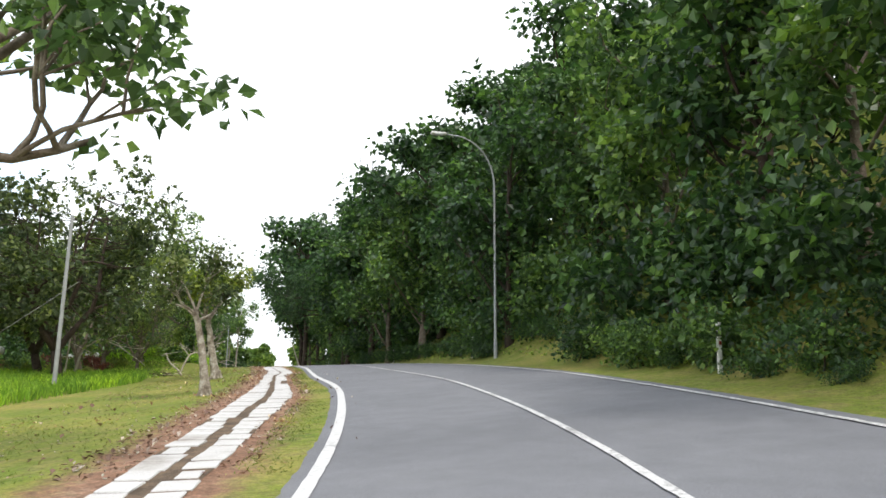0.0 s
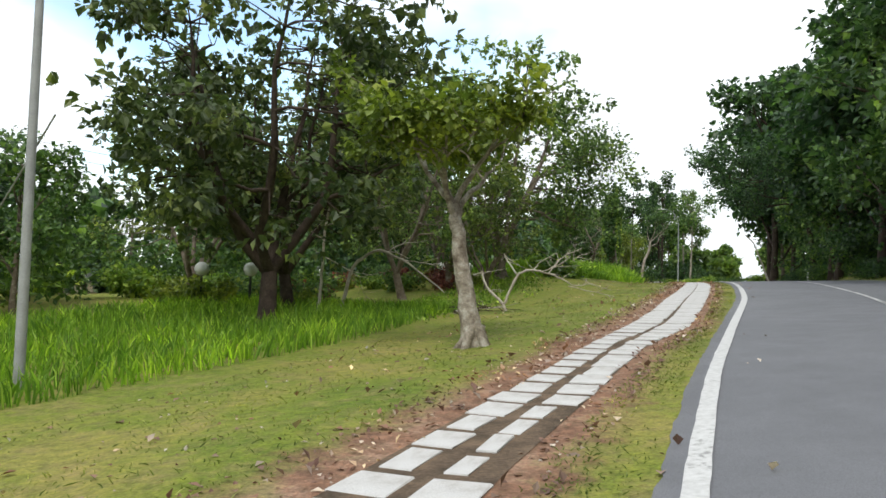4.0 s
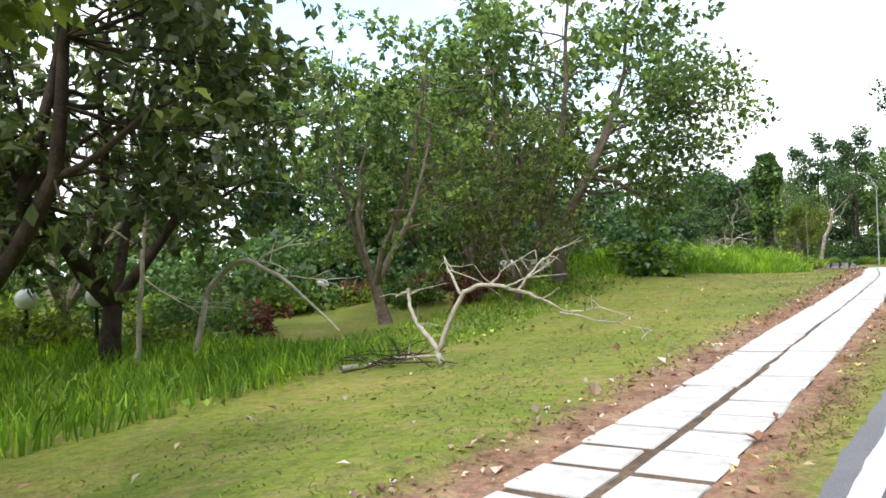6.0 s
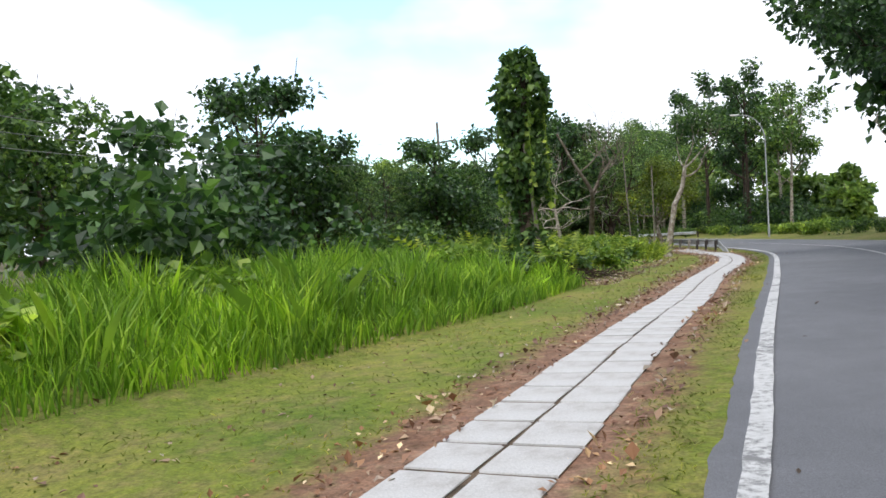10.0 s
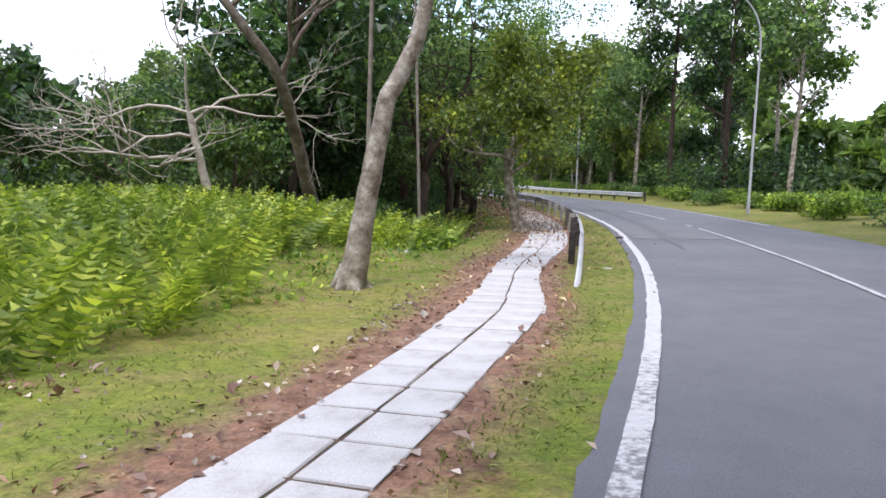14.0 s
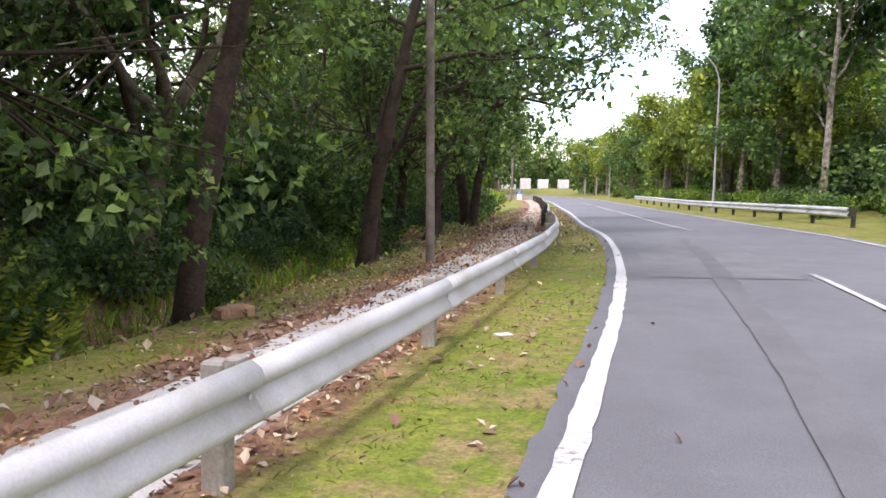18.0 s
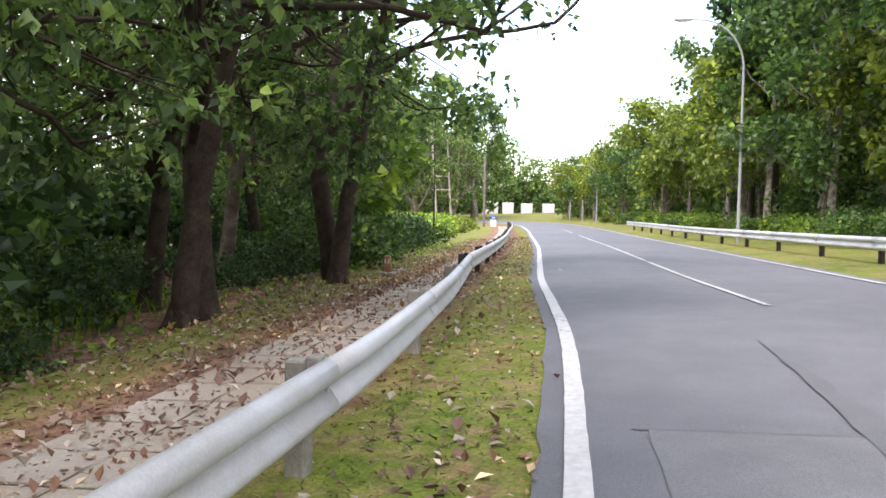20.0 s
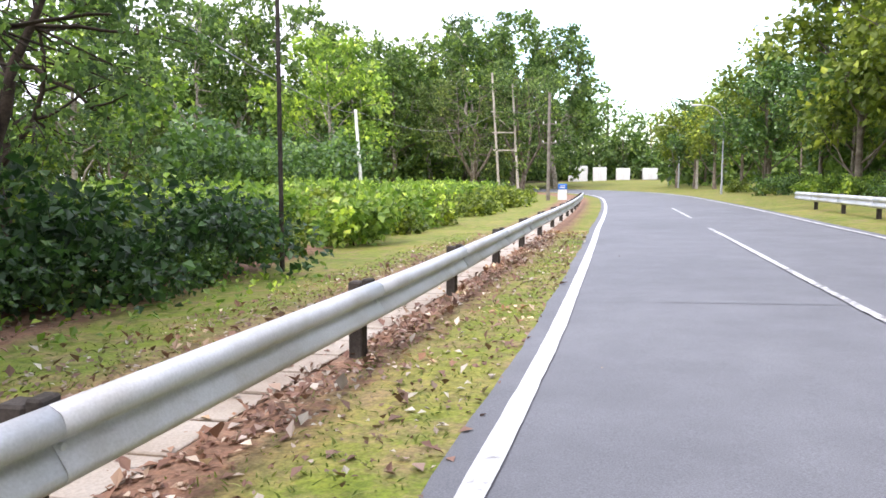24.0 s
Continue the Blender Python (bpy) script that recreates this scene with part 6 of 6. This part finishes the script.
def street_lamp_at(x, y, tall):
    root = thing("street_lamp", pose(x, y, 0.0, 0, 0, 20), "distant grey street lamp at the bend", "street lamp")
    tube_part("column", [(0, 0, 0), (0, 0, tall * 0.85)], [0.11, 0.07], M_STEEL_POLE, root)
    a = np.linspace(0, 1.45, 8)
    tube_part("arm", np.c_[-2.0 * (1 - np.cos(a)), 0 * a, tall * 0.85 + tall * 0.15 * np.sin(a)], np.full(8, 0.05), M_STEEL_POLE, root)
    part("lantern", box((0.9, 0.3, 0.16), (-2.2, 0, tall), 0.04), M_WHITE, root)


street_lamp_at(6.8, 221.3, 8.6)
street_lamp_at(2.5, 240.0, 8.6)
plain_pole("stump_pole", 262.0, 12.5, 3.4, 0.16, 0.14, M_DEADWOOD, "short pale timber post beyond the guard rail")


def block_thing(name, s, d, size, material, label, category, turn=0):
    root = thing(name, Matrix.Translation(spot(s, d, 0)) @ pose(0, 0, 0, 0, 0, heading(s) + turn), label, category)
    bm = box(size, (0, 0, size[2] / 2 - 0.01), min(size) * 0.15)
    rng = np.random.default_rng(int(s * 10))
    for v in bm.verts:
        v.co += Vector(rng.normal(size=3) * min(size) * 0.06)
    part("body", bm, material, root)


block_thing("stone_block", 140.4, -5.15, (0.5, 0.28, 0.16), two_scale("clay_block", [(0.3, (0.3, 0.17, 0.1)), (0.7, (0.45, 0.3, 0.2))], 5, 30, 0.9), "loose brown clay block lying on the grass", "block", 60)
block_thing("concrete_slab", 167.5, -4.9, (0.45, 0.3, 0.09), M_CONCRETE, "loose grey concrete slab beside the kilometre stone", "slab", 20)
block_thing("litter", 114.5, -1.33, (0.17, 0.09, 0.03), M_WHITE, "crumpled white scrap lying on the verge", "litter", 30)
block_thing("litter", 116.0, -6.2, (0.14, 0.1, 0.05), M_WHITE, "crumpled white scrap on the mown grass", "litter", 70)
block_thing("litter", 115.0, -7.0, (0.16, 0.08, 0.05), M_WHITE, "crumpled white scrap on the mown grass", "litter", 10)
block_thing("litter", 175.6, -1.5, (0.12, 0.08, 0.03), M_WHITE, "crumpled white scrap on the verge", "litter", 10)
block_thing("litter", 139.8, -1.4, (0.2, 0.12, 0.03), M_WHITE, "crumpled white scrap on the verge", "litter", 40)
block_thing("twig", 137.7, 0.05, (0.13, 0.03, 0.02), M_BARK_DARK, "short dark twig lying on the road", "twig", 10)
block_thing("dark_clod", 123.8, -0.8, (0.2, 0.14, 0.09), M_BARK_DARK, "dark clod of earth on the verge", "clod", 15)

# ---------- grass, ferns and litter ----------
def scatter(rng, n, s0, s1, d0, d1):
    s = rng.uniform(s0, s1, n)
    a = d0(s) if callable(d0) else np.full(n, d0)
    b = d1(s) if callable(d1) else np.full(n, d1)
    return s, a + (b - a) * rng.uniform(0, 1, n)


def stuff(name, parts_, material, label, category):
    v, f = joined(parts_)
    return tagged(mesh_object(name, v, f, material), label, category, kind="stuff")


def mown_grass():
    rng = np.random.default_rng(70)
    out = []
    left, right = (lambda s: path_edges(s)[0]), (lambda s: path_edges(s)[1])
    line = lambda s: line_d(s) - 0.36  # noqa: E731
    for n, s0, s1, a, b, tall in ((34000, 8, 200, lambda s: right(s) + 0.2, line, 0.026), (36000, 8, 115, lambda s: left(s) - 5.0, lambda s: left(s) - 0.5, 0.026), (15000, 116, 200, lambda s: left(s) - 1.9, lambda s: left(s) - 0.2, 0.03)):
        s, d = scatter(rng, n, s0, s1, a, b)
        keep = noise_mask(s, d, rng)
        out.append(blades(rng, place(s[keep], d[keep], -0.005), tall * 1.5, 0.007, 1.2))
    stuff("mown_grass", out, M_GRASS, "short mown olive-green grass on the verges", "grass")


def noise_mask(s, d, rng):
    w = np.sin(s * 1.3 + 2.1 * np.sin(d * 1.7)) + np.sin(d * 3.1 + 1.4 * np.sin(s * 0.7)) + rng.normal(size=len(s)) * 0.7
    return w > -0.5


def tall_grass():
    rng = np.random.default_rng(71)
    out = []
    s, d = scatter(rng, 26000, 14, 46, -19.0, lambda s: table(s, [(14, -10.2), (22, -9.8), (36, -8.6), (46, -9.5)]))
    out.append(blades(rng, place(s, d, -0.02), 0.45, 0.016, 0.3))
    front = lambda s: table(s, [(60, -9.6), (63, -8.4), (67, -7.2), (72, -6.2), (80, -5.4), (85, -5.6)])  # noqa: E731
    s, d = scatter(rng, 34000, 60, 85.5, -15.5, front)
    rise = 0.62 + 0.33 * np.sin(s * 0.9 + 1.3 * np.sin(d * 0.8)) * np.sin(d * 1.1 + 0.6 * s) + 0.12 * np.sin(s * 2.7)
    keep = d < front(s) - 0.55 * (1 + np.sin(s * 1.7) * np.sin(s * 0.61 + 1))
    rise *= np.where(d < -11 - 0.78 * (s - 61.0), 0.32, 1.12)  # low below the garden lamps
    out.append(blades(rng, place(s[keep], d[keep], -0.02), 1.15 * rise[keep, None], 0.016, 0.3))
    s, d = scatter(rng, 4500, 60, 85.5, lambda s: front(s) - 0.9, lambda s: front(s) + 0.15)
    out.append(blades(rng, place(s, d, -0.02), 0.5, 0.014, 0.4))
    s, d = scatter(rng, 5000, 44, 62, -13.5, -9.6)
    out.append(blades(rng, place(s, d, -0.02), 0.22, 0.012, 0.4))
    s, d = scatter(rng, 6000, 122, 160, -9.8, -7.6)
    out.append(blades(rng, place(s, d, -0.02), 0.4, 0.014, 0.4))
    stuff("tall_grass", out, M_TALL_GRASS, "tall bright green grass covering the bank", "grass")


def fern_bed():
    """Upright fronds: a bent rib with leaflets on both sides."""
    rng = np.random.default_rng(72)
    n = 2000
    s, d = scatter(rng, n, 101.5, 122, -13.0, lambda s: table(s, [(101, -6.2), (103, -5.4), (107, -5.6), (110, -7.2), (114, -7.4), (118, -6.2), (122, -6.0)]))
    s2, d2 = scatter(rng, 420, 120, 140, -8.8, lambda s: table(s, [(120, -6.4), (140, -7.2)]))
    s3, d3 = scatter(rng, 170, 86, 102, -11.5, -6.4)
    s, d = np.r_[s, s2, s3], np.r_[d, d2, d3]
    n = len(s)
    foot = place(s, d, -0.02)
    way = rng.normal(size=(n, 3)) * 0.22
    way[:, 2] = 1
    tall = rng.uniform(0.7, 1.25, n)
    tall[-170:] *= 1.25
    flat = rng.normal(size=(n, 3))
    flat[:, 2] *= 0.2
    side = np.cross(way, flat)
    side /= np.linalg.norm(side, axis=1)[:, None]
    steps = 13
    vs = []
    for k in range(steps):
        u = (k + 0.6) / steps
        p = foot + way * (tall * u)[:, None] * np.array([1 + u, 1 + u, 1 - 0.12 * u])
        q = foot + way * (tall * (u + 0.05))[:, None] * np.array([1.1 + u, 1.1 + u, 1 - 0.12 * u])
        w = 0.17 * math.sin(math.pi * (0.12 + 0.86 * u)) + 0.015
        for sg in (-1, 1):
            tip = q + side * (sg * w) * tall[:, None] + np.array([0, 0, 0.01])
            vs.append(np.stack([p, p * 0.5 + tip * 0.5 - np.array([0, 0, 0.012]), tip, q], 1).reshape(-1, 3))
    v = np.vstack(vs)
    tagged(mesh_object("fern_bed", v, np.arange(len(v)).reshape(-1, 4), M_FERN), "bed of upright bright green ferns", "ferns", kind="stuff")


M_STRAW = two_scale("straw", [(0.3, (0.36, 0.3, 0.14)), (0.7, (0.62, 0.55, 0.3))], 5, 40, 0.9, 0.2, 0.004, 0.2)


def leaf_litter():
    rng = np.random.default_rng(73)
    out = []
    left, right = (lambda s: path_edges(s)[0]), (lambda s: path_edges(s)[1])
    for n, s0, s1, a, b in ((5200, 8, 115, lambda s: left(s) - 0.9, lambda s: left(s) + 0.05), (2600, 8, 115, lambda s: right(s) - 0.05, lambda s: right(s) + 0.5),
                            (5200, 114, 200, lambda s: left(s) - 1.2, lambda s: right(s) + 0.5), (2600, 8, 115, lambda s: left(s) - 5.0, lambda s: left(s)),
                            (1500, 114, 200, lambda s: right(s), lambda s: line_d(s) - 0.2), (5000, 124, 184, -8.5, lambda s: left(s) + 0.6), (2500, 85, 92, -7.2, -4.6), (900, 94, 104, -6.4, -4.6), (2000, 122, 186, lambda s: left(s) - 0.3, lambda s: right(s) + 0.3), (700, 99.5, 103.5, -6.7, -5.9), (9000, 126, 168, lambda s: left(s) - 0.5, lambda s: right(s) + 0.35), (6000, 140, 166, -8.2, -4.3), (3000, 160, 200, lambda s: right(s) - 0.05, lambda s: right(s) + 0.45), (160, 8, 200, lambda s: line_d(s) - 0.3, lambda s: line_d(s) + 0.7), (4200, 150, 200, right, lambda s: line_d(s) - 0.25), (3600, 156, 196, lambda s: left(s) - 1.6, left)):
        s, d = scatter(rng, n, s0, s1, a, b)
        out.append(leaf_quads(rng, place(s, d, 0.012 + 0.015 * rng.uniform(0, 1, n)), 0.05 + 0.075 * rng.uniform(0, 1, (n, 1)) ** 2, aspect=0.36, up=0.85, droop=0))
    s, d = scatter(rng, 1500, 96.6, 99.8, -5.7, -4.8)
    s = s + 0.4 * np.sin(d * 5)
    keep = np.sin(s * 2.3) + np.sin(d * 7 + s) > -0.5
    straw = blades(rng, place(s[keep], d[keep], 0.004), 0.045, 0.006, 2.6)
    stuff("straw", [straw], M_STRAW, "pale dry straw lying on the verge", "straw")
    stuff("leaf_litter", out, M_DRY, "dry brown fallen leaves beside the footpath", "leaf litter")


def weeds():
    """Low broad weeds at the wood's edge and on the verge."""
    rng = np.random.default_rng(74)
    out = []
    for n, s0, s1, a, b, size in ((2600, 120, 190, -8.6, -5.6, 0.12), (1500, 40, 62, -13, -8.5, 0.12), (1500, 84, 118, -7.2, -5.6, 0.12), (2200, 8, 100, 9.0, 11.2, 0.14)):
        s, d = scatter(rng, n, s0, s1, a, b)
        out.append(leaf_quads(rng, place(s, d, 0.03 + 0.14 * rng.uniform(0, 1, n)), size, aspect=0.45, up=0.6, droop=0.1))
    stuff("weeds", out, M_LEAF_LIGHT, "low broad-leaved weeds along the wood's edge", "weeds")


mown_grass()
tall_grass()
fern_bed()
leaf_litter()
weeds()

slab_path()
